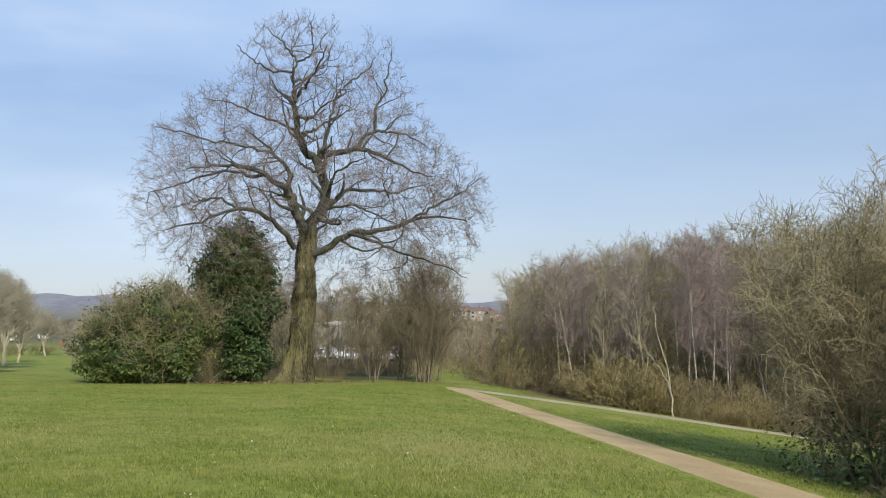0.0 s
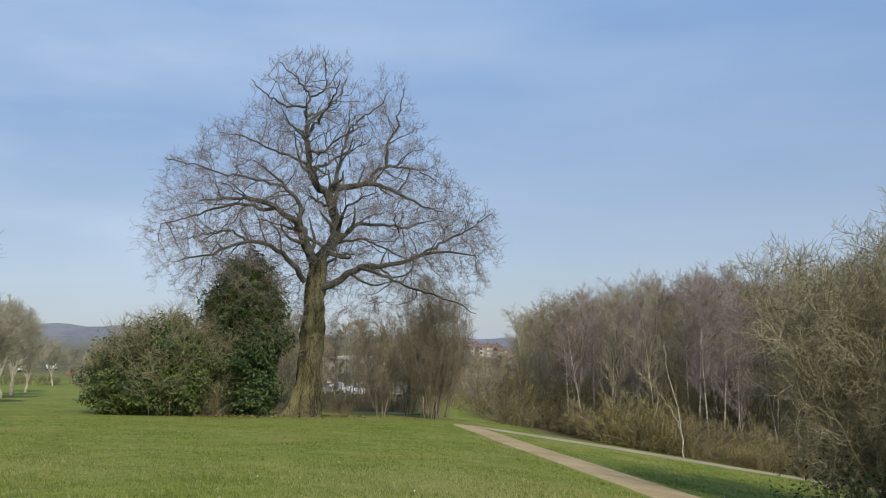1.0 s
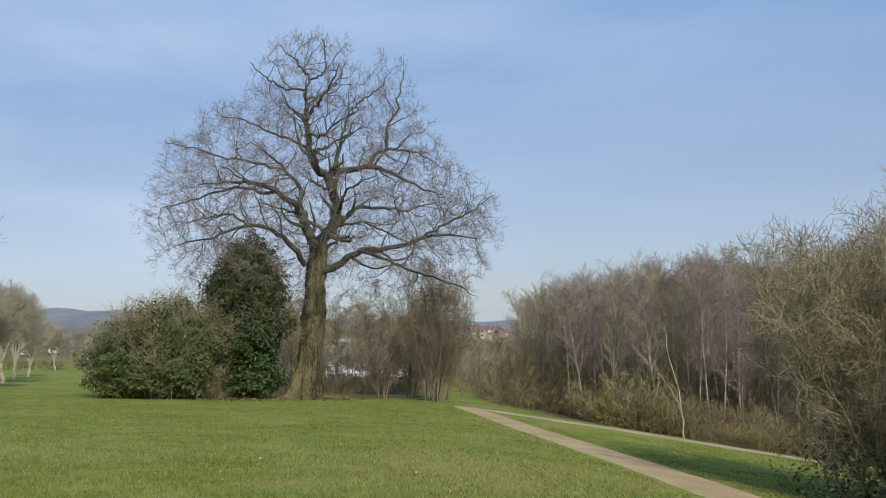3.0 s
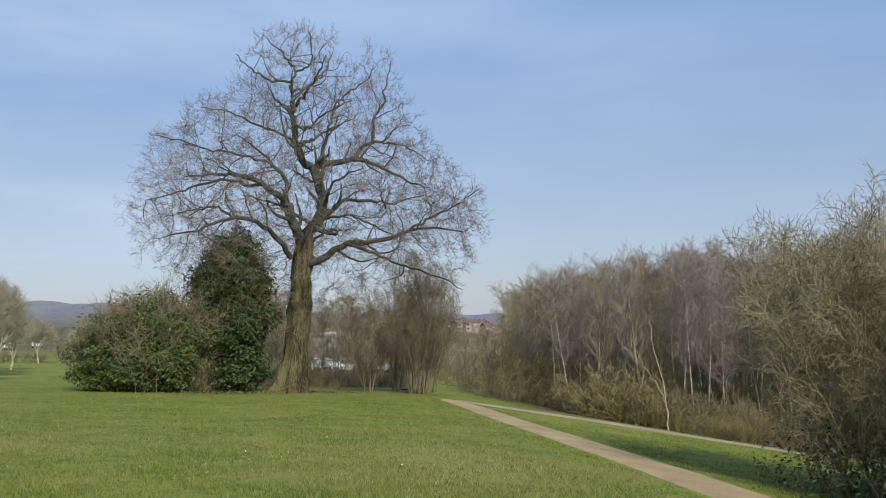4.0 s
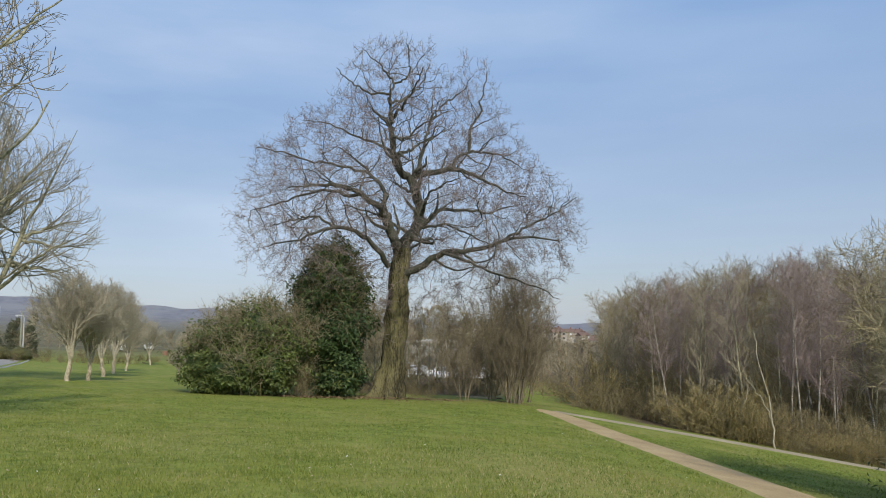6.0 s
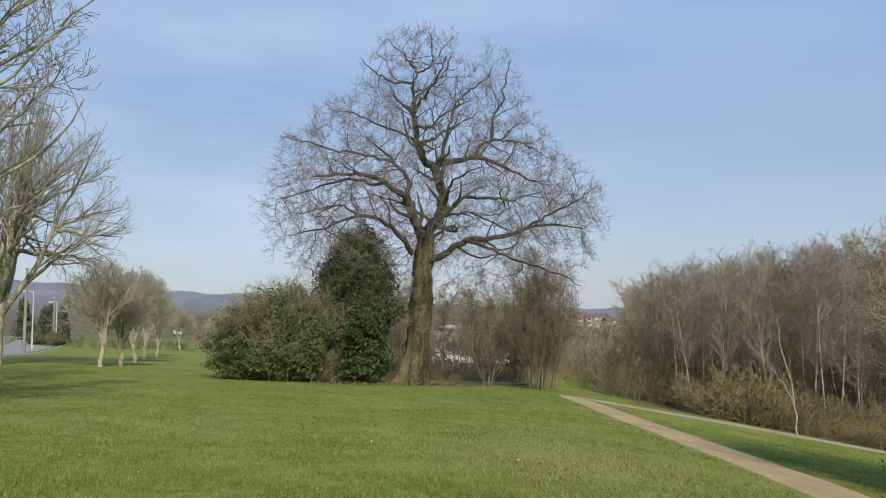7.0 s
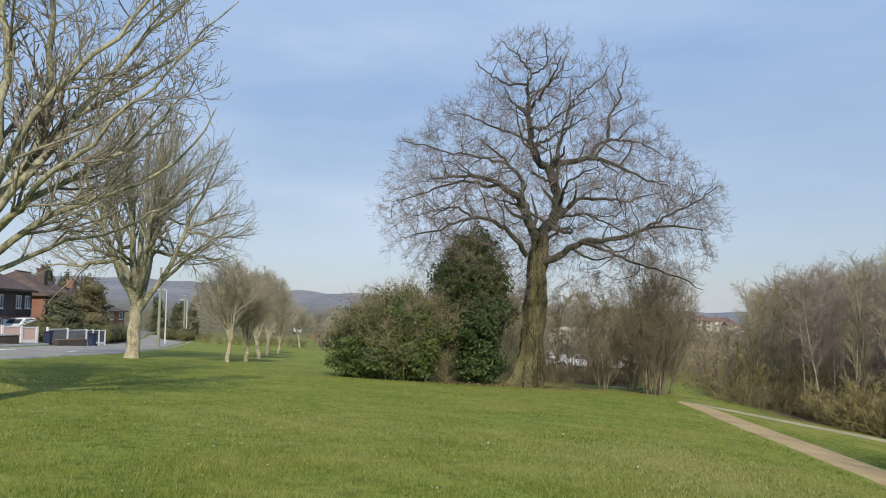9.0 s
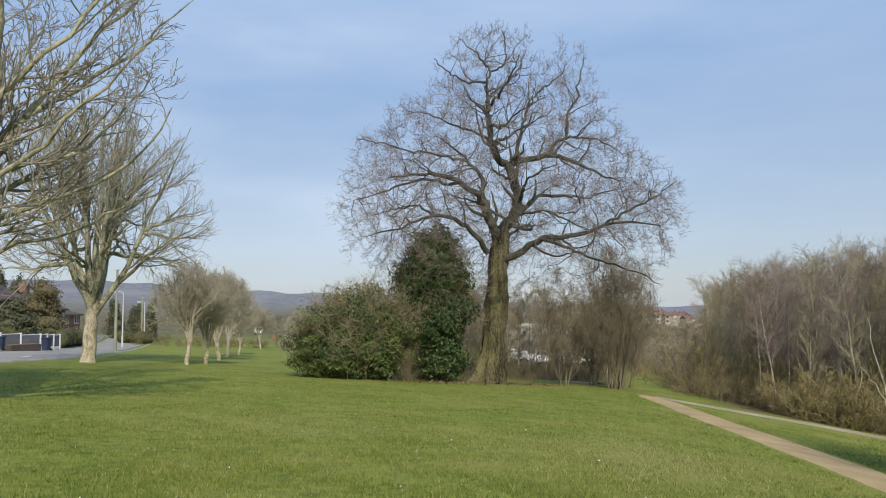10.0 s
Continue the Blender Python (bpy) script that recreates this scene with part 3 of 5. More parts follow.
        limbs.append(([(at, 0.15, h), (0.6 + x * reach * 0.5, y * reach * 0.55, h + 1.0), (0.7 + x * reach, y * reach, h + 1.2 + 0.1 * k)], 0.10, 0.02))
    n = 20
    P = np.stack([bend(p, n, rng, 0.038) for p, _, _ in limbs])
    R = 0.92 * np.stack([np.linspace(a, b, n) for _, a, b in limbs])
    SP, SR = sprout(rng, P, R, 7, 0.2, 0.97, 52, 2.6, n, 0.19, 0.05, 0.5, 0.25, inside, 0.35, 0.02)
    goals = rng.uniform([-8.2, -8, 3.2], [10.9, 8, 18.2], (60000, 3))
    goals = goals[inside(goals)]
    clump = np.sin(goals[:, 0] * 1.6 + 2 * np.sin(goals[:, 2] * 0.9)) * np.sin(goals[:, 2] * 1.9 + goals[:, 1] * 0.8) * np.sin(goals[:, 1] * 1.4 + goals[:, 0] * 0.5)
    notch = (goals[:, 2] > 15.4) & (goals[:, 0] > 2.0) & (goals[:, 0] < 3.3)
    goals = goals[(clump > -0.3) & ~notch & (rng.random(len(goals)) < np.interp(goals[:, 2], [4, 7.5], [0.45, 1.0]))]
    core = np.hypot(goals[:, 0] - 0.7, goals[:, 1])
    goals = goals[rng.random(len(goals)) < 0.12 + 0.88 * np.clip(core / 6 + (goals[:, 2] - 10) / 9, 0, 1)][:8000]
    seeds = np.concatenate([P, SP]).reshape(-1, 3)
    up = np.arange(len(seeds)) - 1
    up[::n] = -1
    N, par = colonise(rng, seeds, up, goals, 0.22, 4.2, 0.36, 80)
    first = len(seeds)
    load = np.full(len(N), 0.0)
    for i in range(len(N) - 1, first - 1, -1):
        load[i] = max(load[i], 1.0)
        if par[i] >= first:
            load[par[i]] += load[i]
    rad = 0.0062 * np.maximum(load, 1) ** 0.54
    kids = np.arange(first, len(N))
    E = np.stack([N[par[kids]], N[kids]], 1)
    ER = np.stack([np.minimum(rad[kids] * 1.08, 0.11), np.minimum(rad[kids], 0.105)], 1)
    thick = load[kids] > 7
    # fine crooked twigs that point outwards and up
    tips = kids[load[kids] < 30]
    k = np.repeat(np.arange(len(tips)), 2)
    out = unit(N[tips] - np.array([0.7, 0.0, 7.5]))[k]
    at = N[tips][k]
    t1 = creep(rng, at, out * 0.6 + rng.normal(0, 0.65, out.shape) + np.array([0, 0, 0.1]), rng.uniform(0.2, 0.55, len(k)), 4, 0.26, 0.04)
    q1 = np.broadcast_to(np.linspace(0.0058, 0.0038, 4), t1.shape[:2])
    t2, q2 = sprout(rng, t1, q1, 2, 0.15, 1.0, 50, 0.2, 2, 0.3, 0.03, 0.8, 0.7, None, 0.2, 0.0038)
    wisps, rw = sprout(rng, stem[None, 5:], r_stem[None, 5:], 130, 0.1, 1.0, 70, 1.0, 5, 0.34, 0.02, 0.03, 0.5, None, 0.0, 0.009)
    w2, rw2 = sprout(rng, wisps, rw, 5, 0.2, 1.0, 45, 0.5, 3, 0.3, 0.02, 0.7, 0.5, None, 0.3, 0.006)
    # buttressed, furrowed trunk
    sides = 28
    v, f = tube_arrays(stem[None], r_stem[None], sides)
    c = np.repeat(stem, sides, axis=0)
    ang = np.arctan2(v[:, 1] - c[:, 1], v[:, 0] - c[:, 0])
    flare = np.exp(-np.clip(v[:, 2] + 0.2, 0, None) / 1.0)
    lumps = 1 + 0.26 * flare * np.cos(ang * 5 + 0.7) + 0.07 * np.sin(ang * 7 + v[:, 2] * 0.9) + 0.10 * np.sin(v[:, 2] * 2.1 + ang * 2) + 0.06 * np.sin(v[:, 2] * 4.7 - ang * 3) + 0.03 * np.sin(ang * 13 + 2 * np.sin(v[:, 2] * 3))
    v = c + (v - c) * lumps[:, None]
    ob = thing("oak_tree", ground_at(-9.2, 39.8), "large bare oak with a mossy buttressed trunk and wide crown", "tree", rz=9.2)
    part("trunk", mesh_from("trunk", v, f, M_TRUNK, True), M_TRUNK, ob, "thick furrowed trunk with green moss")
    for k in range(len(P)):
        part("limb", tube_mesh("limb", [(P[k:k + 1], R[k:k + 1], 10)], M_OAK), M_OAK, ob)
    part("branch_work", tube_mesh("branch_work", [(SP, SR, 6), (E[thick], ER[thick], 5)], M_OAK), M_OAK, ob, "crooked dark middle branches")
    part("crown", tube_mesh("crown", [(E[~thick], ER[~thick], 3), (t1, q1, 3), (t2, q2, 3), (wisps, rw, 3), (w2, rw2, 3)], M_OAK_TWIG), M_OAK_TWIG, ob, "dense crooked bare twigs")


def spire_tree(rng, tall, r, first, limbs, angle, reach, n3=7, n4=5, fine=0.009, droop=0.0, lean=0.06, fall=0.7, rise=0.08):
    """One stem to the top, with side limbs all the way up."""
    P = creep(rng, np.array([[0, 0, -0.3]]), np.array([[rng.normal(0, lean), rng.normal(0, lean), 1.0]]), np.array([tall]), 14, 0.022, 0.03)
    R = np.linspace(r, 0.012, 14)[None]
    a2, r2 = sprout(rng, P, R, limbs, first, 0.99, angle, reach, 6, 0.11, rise, 0.5, 0.3, None, fall, fine * 1.3)
    a3, r3 = sprout(rng, a2, r2, n3, 0.2, 1.0, 36, reach * 0.45, 4, 0.12, 0.07 - droop, 0.6, 0.5, None, 0.4, fine)
    a4, r4 = sprout(rng, a3, r3, n4, 0.2, 1.0, 34, reach * 0.24, 2, 0.12, 0.03 - droop, 0.8, 0.6, None, 0.3, fine * 0.8)
    top = tall / np.percentile(a4[:, -1, 2], 99.8)  # so that the crown ends at the height asked for
    for q in (P, a2, a3, a4):
        q *= top
    return [(P, R, 7)], [(a2, r2, 3), (a3, r3, 3), (a4, r4, 3)]


def many_stems(rng, tall, r, stems, spread, base, n2=7, n3=6, n4=3, fine=0.008, wiggle=0.12, up=0.06, droop=0.0, keep=None):
    """A shrub of many stems from one stool."""
    a = rng.random(stems) * 2 * np.pi
    s = np.sqrt(rng.random(stems)) * base
    start = np.stack([np.cos(a) * s, np.sin(a) * s, np.full(stems, -0.2)], 1)
    out = np.tan(np.radians(spread)) * rng.uniform(0.1, 1, stems)
    way = np.stack([np.cos(a) * out, np.sin(a) * out, np.ones(stems)], 1)
    P = creep(rng, start, way, tall * rng.uniform(0.65, 1.05, stems), 10, wiggle, up * 0.5)
    R = (r * rng.uniform(0.5, 1.0, stems))[:, None] * np.linspace(1, 0.18, 10)[None]
    a2, r2 = sprout(rng, P, R, n2, 0.12, 0.98, 40, tall * 0.3, 7, wiggle * 1.2, up, 0.5, 0.4, keep, 0.5, fine * 1.3)
    a3, r3 = sprout(rng, a2, r2, n3, 0.15, 1.0, 40, tall * 0.13, 4, wiggle * 1.4, up - droop, 0.6, 0.5, keep, 0.4, fine)
    a4, r4 = sprout(rng, a3, r3, n4, 0.2, 1.0, 40, tall * 0.06, 2, wiggle, up - droop, 0.8, 0.6, None, 0.3, fine * 0.8)
    return [(P, R, 6)], [(a2, r2, 4), (a3, r3, 3), (a4, r4, 3)]


oak()


def round_tree(rng, fork, r, limbs, mid, wide, high, lowest, n2, n3, n4, fine):
    """A short trunk whose limbs radiate to the edge of an oval crown at height mid."""
    P = bend([(-0.1, 0, -0.2), (0.0, 0, fork * 0.5), (0.06, 0.03, fork), (0.1, 0.02, fork * 1.5)], 8, rng, 0.02)[None]
    R = np.interp(np.arange(8), [0, 1, 4, 7], [r * 1.45, r * 1.08, r, r * 0.6])[None]
    mains = max(5, limbs // 5)
    k = np.arange(limbs)
    turn = k * 2.39996 + rng.normal(0, 0.2, limbs)
    out = np.where(k < mains, (k + 0.5) / mains * 0.42, ((k - mains + 0.5) / (limbs - mains)) ** 0.6)
    phi = np.radians(5 + (lowest - 5) * out)
    tip = np.stack([wide * np.sin(phi) * np.cos(turn), wide * np.sin(phi) * np.sin(turn), mid + high * np.cos(phi)], 1) * rng.normal(1, 0.06, (limbs, 1))
    a1 = []
    for i in range(limbs):
        if i < mains:
            s = np.array([0.06, 0.03, fork * rng.uniform(0.92, 1.3)])
        else:  # springs from the main limb that lies nearest to its way
            j = min(range(mains), key=lambda m: abs(math.remainder(turn[m] - turn[i], 2 * math.pi)))
            s = a1[j][int(rng.integers(2, 6))]
        run, rise = np.array([tip[i][0] - s[0], tip[i][1] - s[1], 0.0]), np.array([0, 0, tip[i][2] - s[2]])
        if i < mains:
            way = [s, s + run * 0.30 + rise * 0.22, s + run * 0.66 + rise * 0.62, tip[i]]
        else:
            way = [s, s + run * 0.30 + rise * 0.42, s + run * 0.66 + rise * 0.80, tip[i]]
        a1.append(bend(way, 12, rng, 0.045 * wide / 5))
    a1 = np.stack(a1)
    r1 = np.where(k < mains, r * rng.uniform(0.52, 0.72, limbs), r * rng.uniform(0.24, 0.4, limbs))[:, None] * np.linspace(1, 0.1, 12)[None] ** 1.2

    def oval(p):
        return ((p[:, 0] / wide) ** 2 + (p[:, 1] / wide) ** 2 + ((p[:, 2] - mid) / high) ** 2) < rng.uniform(0.95, 1.25, len(p))

    a2, r2 = sprout(rng, a1, r1, n2, 0.24, 0.97, 34, high * 0.52, 7, 0.09, 0.06, 0.5, 0.3, oval, 0.5, fine * 1.4)
    a3, r3 = sprout(rng, a2, r2, n3, 0.10, 1.0, 36, high * 0.2, 5, 0.11, 0.07, 0.6, 0.5, oval, 0.4, fine)
    a4, r4 = sprout(rng, a3, r3, n4, 0.1, 1.0, 40, high * 0.08, 2, 0.10, 0.06, 0.8, 0.7, None, 0.3, fine * 0.8)
    return [(P, R, 12), (a1, r1, 8)], [(a2, r2, 5), (a3, r3, 3), (a4, r4, 3)]


w, t = round_tree(np.random.default_rng(21), 2.45, 0.34, 46, 8.2, 6.4, 6.7, 118, 12, 6, 2, 0.0125)
street = tree("street_tree", ground_at(-36.1, 47.9), "tall bare tree with flaking pale bark beside the road", "tree", M_CREAM, w[:1], M_TWIG, t)
for k in range(len(w[1][0])):
    part("limb", tube_mesh("limb", [(w[1][0][k:k + 1], w[1][1][k:k + 1], 8)], M_ASH), M_ASH, street)


def near_tree():
    """The tree whose limbs reach over the lawn; x runs to the right as seen from the lawn."""
    rng = np.random.default_rng(22)
    stem = bend([(0, 0, -0.3), (0.0, 0, 1.2), (0.05, 0.03, 2.6), (0.1, 0.02, 4.2)], 8, rng, 0.02)[None]
    r_stem = np.interp(np.arange(8), [0, 1, 4, 7], [0.42, 0.32, 0.28, 0.17])[None]
    limbs = [
        ([(0.1, 0, 3.6), (1.2, 0.2, 5.0), (1.3, 0.3, 7.4), (1.5, 0.2, 11.0)], 0.15),
        ([(0.1, 0, 3.2), (1.1, -0.3, 4.6), (2.0, -0.6, 6.3), (3.3, -0.8, 8.0), (4.6, -0.9, 10.0)], 0.12),
        ([(0.1, 0, 3.0), (1.2, 0.6, 4.3), (3.2, 1.2, 5.7), (4.1, 1.4, 6.7), (4.8, 1.6, 7.8)], 0.11),
        ([(0.1, 0, 2.7), (1.1, -0.5, 3.6), (3.2, -1.2, 4.6), (4.0, -1.5, 5.4), (4.4, -1.6, 6.2)], 0.10),
        ([(0.1, 0, 2.5), (1.8, 0.4, 3.35), (3.2, 0.8, 3.8), (4.6, 1.0, 4.8)], 0.07),
        ([(0.1, 0, 3.9), (1.1, -1.0, 6.0), (2.6, -1.6, 7.7), (3.7, -2.0, 9.7)], 0.11),
        ([(0.1, 0, 3.7), (1.0, 1.4, 5.6), (2.0, 2.4, 7.6), (2.6, 2.9, 9.2)], 0.11),
        ([(0.1, 0, 3.0), (1.2, -1.6, 4.3), (2.6, -2.8, 5.9), (3.8, -3.4, 7.2)], 0.09),
        ([(0.1, 0, 3.5), (1.4, 0.1, 5.6), (3.6, 0.3, 7.4), (5.4, 0.4, 9.4)], 0.10),
        ([(0.1, 0, 3.4), (0.5, 0.2, 6.5), (0.2, 0.4, 12.0)], 0.16),
    ]
    for k in range(12):  # the side turned away from the lawn, unseen, there for its shadow
        a = math.pi * (0.55 + 0.9 * k / 11)
        limbs.append(([(0.1, 0, 2.9), (math.cos(a) * 1.6, math.sin(a) * 1.6, 4.9), (math.cos(a) * 3.6, math.sin(a) * 3.6, 7.2), (math.cos(a) * 5.0, math.sin(a) * 5.0, 9.4)], 0.11))
    # limbs added behind the trunk to fill the shadow on the grass
    for x, y, z in ((-1.6, 7.6, 6.4), (-1.0, 8.6, 7.2), (-0.6, 7.6, 7.8), (-2.6, 8.8, 8.2), (-0.6, 5.4, 9.0), (-1.6, 6.4, 9.0)):
        limbs.append(([(0.1, 0, 3.1), (x * 0.3, y * 0.35, z * 0.68), (x * 0.7, y * 0.75, z * 0.88), (x, y, z)], 0.11))
    for k in range(14):  # the top of the crown, unseen, added to carry the shadow farther
        a = 2 * math.pi * k / 14
        c, q, top = math.cos(a), math.sin(a) + 1.25, 12.0 + 3.2 * ((k * 5) % 7) / 6
        limbs.append(([(0.1, 0, 4.1), (min(c, 0.0) * 0.8 - 0.5, q * 1.2, 7.6), (min(c * 2.0, 0.6), q * 2.4, 10.3), (min(c * 4.8, 3.0), q * 4.4, top)], 0.07))
    P = np.stack([bend(p, 14, rng, 0.05) for p, _ in limbs])
    R = np.stack([np.linspace(r, 0.016, 14) for _, r in limbs])

    def lawn_side(p):
        """How far the crown reaches over the lawn at each height."""
        k = 18.5 / (18.5 + p[:, 1])
        reach = np.interp(p[:, 2] * k, [2.0, 3.1, 3.4, 3.9, 6.0, 7.5, 8.2, 9.2], [0.2, 0.8, 1.8, 3.2, 4.6, 5.5, 5.5, 5.0])
        return p[:, 0] * k < reach * rng.normal(1.05, 0.03, len(p))

    R *= 0.85
    a2, r2 = sprout(rng, P[:10], R[:10], 12, 0.14, 0.98, 38, 2.5, 8, 0.10, 0.07, 0.5, 0.35, lawn_side, 0.5, 0.012)
    a3, r3 = sprout(rng, a2, r2, 7, 0.12, 1.0, 42, 0.85, 5, 0.14, 0.08, 0.6, 0.55, lawn_side, 0.4, 0.0085)
    a4, r4 = sprout(rng, a3, r3, 4, 0.15, 1.0, 46, 0.26, 3, 0.14, 0.12, 0.85, 1.35, None, 0.2, 0.0058)
    # extra-thick twigs kept out of view, only to cast shade
    b2, s2 = sprout(rng, P[10:], R[10:], 28, 0.2, 0.98, 45, 2.6, 7, 0.10, 0.03, 0.5, 0.35, None, 0.5, 0.016)
    far = ((b2[:, -1, 0] < 0.3) & (b2[:, -1, 1] > 1.8)) | (b2[:, :, 2].min(1) > 9.8)
    b2, s2 = b2[far], s2[far]
    b3, s3 = sprout(rng, b2, s2, 9, 0.12, 1.0, 42, 0.9, 4, 0.14, 0.05, 0.6, 0.6, None, 0.4, 0.016)
    ob = thing("street_tree", ground_at(-46.3, 18.5), "bare tree with long rising branches over the lawn", "tree", rz=46.3)
    part("trunk", tube_mesh("trunk", [(stem, r_stem, 12)], M_ASH), M_ASH, ob)
    for k in range(len(P)):
        part("limb", tube_mesh("limb", [(P[k:k + 1], R[k:k + 1], 8)], M_ASH), M_ASH, ob)
    part("crown", tube_mesh("crown", [(a2, r2, 5), (a3, r3, 3), (a4, r4, 3), (b2, s2, 4), (b3, s3, 3)], M_ASH_TWIG), M_ASH_TWIG, ob, "long rising bare twigs")


near_tree()

w, t = round_tree(np.random.default_rng(23), 1.0, 0.12, 38, 2.9, 2.35, 3.0, 86, 12, 8, 2, 0.0095)
small = tree("ornamental_tree", ground_at(-30.03, 48.0), "small bare ornamental tree with a pale short trunk on grass", "tree", M_CREAM, w[:1], M_PALE, w[1:] + t, "young trees on the lawn")
for az, d, s, rz in ((-28.8, 50.0, 0.9, 80), (-28.04, 60.5, 1.1, 200), (-27.4, 69.5, 1.15, 310), (-26.6, 84, 0.9, 20), (-25.2, 117, 1.0, 150), (-23.4, 61, 0.35, 40), (-22.6, 112, 0.9, 15), (-21.2, 125, 0.9, 250)):
    copy_thing(small, pose(*ground_at(az, d), 0, 0, rz) @ Matrix.Scale(s, 4))

def upright_shrub(seed, az, d, tall, wide, stems, label):
    """A dense fan of stems whose twigs stay inside a rounded crown."""
    def crown(p):
        return np.hypot(p[:, 0], p[:, 1]) < wide * np.interp(p[:, 2] / tall, [0, 0.14, 0.42, 0.7, 0.9, 1.0], [0.35, 0.5, 0.95, 1.0, 0.7, 0.2])

    w, t = many_stems(np.random.default_rng(seed), tall * 0.98, 0.04, stems, 20, 0.36, 11, 8, 5, 0.0066, 0.11, 0.06, 0.02, crown)
    P, R, n = w[0]
    ok = crown(P[:, -1])
    w = [(P[ok], R[ok], n)]
    tree("multi_stemmed_shrub", ground_at(az, d), label, "shrub", M_SHRUB, w, M_SHRUB, t)


upright_shrub(31, -0.8, 39.2, 7.0, 2.3, 24, "tall bare shrub of many upright dark stems")
upright_shrub(34, -0.1, 41.6, 6.2, 1.9, 12, "bare brown shrub behind the tall one")
upright_shrub(33, -2.3, 41.4, 4.4, 1.3, 8, "dense bare brown shrub of thin tangled stems")
upright_shrub(32, -4.3, 39.4, 4.6, 1.4, 11, "bare tangled brown shrub beside the oak")


# ---- leafy bushes ----
def leaf_mesh(name, rng, lobes, count, size, mat, rough=0.16):
    """Bent leaves on the skin and in the depth of several overlapping lobes."""
    L = np.asarray(lobes, float)
    share = L[:, 3] * L[:, 5]
    pick = rng.choice(len(L), count, p=share / share.sum())
    d = unit(rng.normal(0, 1, (count, 3)))
    lump = 1 + rough * np.sin(d[:, 0] * 5 + pick) * np.sin(d[:, 2] * 6 + 2 * pick) + rough * 0.7 * np.sin(d[:, 1] * 9 + d[:, 2] * 11)
    depth = 1 - 0.35 * rng.random(count) ** 2 + 0.12 * rng.random(count) ** 6
    c = L[pick, :3] + d * L[pick, 3:6] * (lump * depth)[:, None]
    inner = np.zeros(count, bool)
    for k in range(len(L)):
        q = ((c - L[k, :3]) / L[k, 3:6])
        inner |= ((q * q).sum(1) < 0.42)
    keep = ~inner & (c[:, 2] > -0.1)
    c, d = c[keep], d[keep]
    n = unit(d * 0.7 + rng.normal(0, 0.55, d.shape) + np.array([0, 0, 0.35]))
    u = unit(np.cross(n, rng.normal(0, 1, n.shape)))
    v = np.cross(n, u)
    s = (size * rng.uniform(0.6, 1.3, len(c)))[:, None]
    tip, tail = c + u * s, c - u * s
    lef, rig = c + v * s * 0.42 + n * s * 0.15, c - v * s * 0.42 + n * s * 0.15
    verts = np.stack([tail, rig, tip, lef], 1).reshape(-1, 3)
    b = np.arange(len(c)) * 4
    f = np.concatenate([np.stack([b, b + 1, b + 2], 1), np.stack([b, b + 2, b + 3], 1)])
    return mesh_from(name, verts, f, mat)


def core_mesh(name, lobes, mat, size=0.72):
    """Lumpy filler shapes under the leaves that stand in for a bush's shaded inside."""
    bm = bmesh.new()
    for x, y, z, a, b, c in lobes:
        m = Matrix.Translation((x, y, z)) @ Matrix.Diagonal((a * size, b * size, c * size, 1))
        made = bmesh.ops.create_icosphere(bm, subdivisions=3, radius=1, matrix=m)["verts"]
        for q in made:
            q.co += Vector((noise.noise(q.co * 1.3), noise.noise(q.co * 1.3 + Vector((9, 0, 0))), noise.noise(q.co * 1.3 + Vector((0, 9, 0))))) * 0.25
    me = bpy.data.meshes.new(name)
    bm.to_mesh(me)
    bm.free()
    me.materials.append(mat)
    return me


def skin_twigs(rng, lobes, count, reach, fine, above=0.5):
    """Bare twigs that run over and out of the leaves."""
    L = np.asarray(lobes, float)
    pick = rng.integers(0, len(L), count)
    d = unit(rng.normal(0, 1, (count, 3)) + np.array([0, -0.3, 0.3]))
    at = L[pick, :3] + d * L[pick, 3:6] * rng.uniform(0.8, 0.98, (count, 1))
    way = unit(d * 0.8 + rng.normal(0, 0.6, d.shape) + np.array([0, 0, 0.5]))
    ok = at[:, 2] > L[:, 2].max() * above
    P = creep(rng, at[ok], way[ok], reach * rng.uniform(0.5, 1.3, ok.sum()), 6, 0.3, -0.04)
    S = np.broadcast_to(np.linspace(fine * 1.5, fine * 0.7, 6), P.shape[:2])
    s2, q2 = sprout(rng, P, S, 4, 0.2, 1.0, 42, reach * 0.4, 3, 0.2, 0.0, 0.8, 0.6, None, 0.3, fine * 0.8)
    return [(P, S, 3), (s2, q2, 3)]


rng = np.random.default_rng(41)
lobes = [(-2.3, 0, 1.4, 1.25, 1.5, 1.15), (-1.4, 0.3, 2.2, 1.45, 1.8, 1.4), (0.1, 0.2, 2.5, 1.5, 1.8, 1.7), (-0.9, -0.9, 1.1, 1.7, 1.2, 1.1), (1.3, 0.2, 2.2, 1.15, 1.2, 1.4), (0.7, -0.6, 1.2, 1.2, 1.0, 1.2), (-1.7, -0.8, 0.75, 1.0, 0.9, 0.85)]
bush = thing("evergreen_bush", ground_at(-18.35, 38.0), "broad green laurel bush tangled with bare grey stems", "bush")
part("foliage", leaf_mesh("foliage", rng, lobes, 26000, 0.085, M_LAUREL, 0.24), M_LAUREL, bush)
part("foliage", leaf_mesh("foliage", rng, lobes, 5000, 0.09, M_FRESH, 0.4), M_FRESH, bush, "brighter young leaves on the bush")
# darker ivy green on this filler puts shade between the laurel leaves
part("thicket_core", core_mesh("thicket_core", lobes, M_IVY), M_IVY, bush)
w, t = many_stems(rng, 4.6, 0.018, 14, 30, 1.7, 8, 7, 4, 0.007)
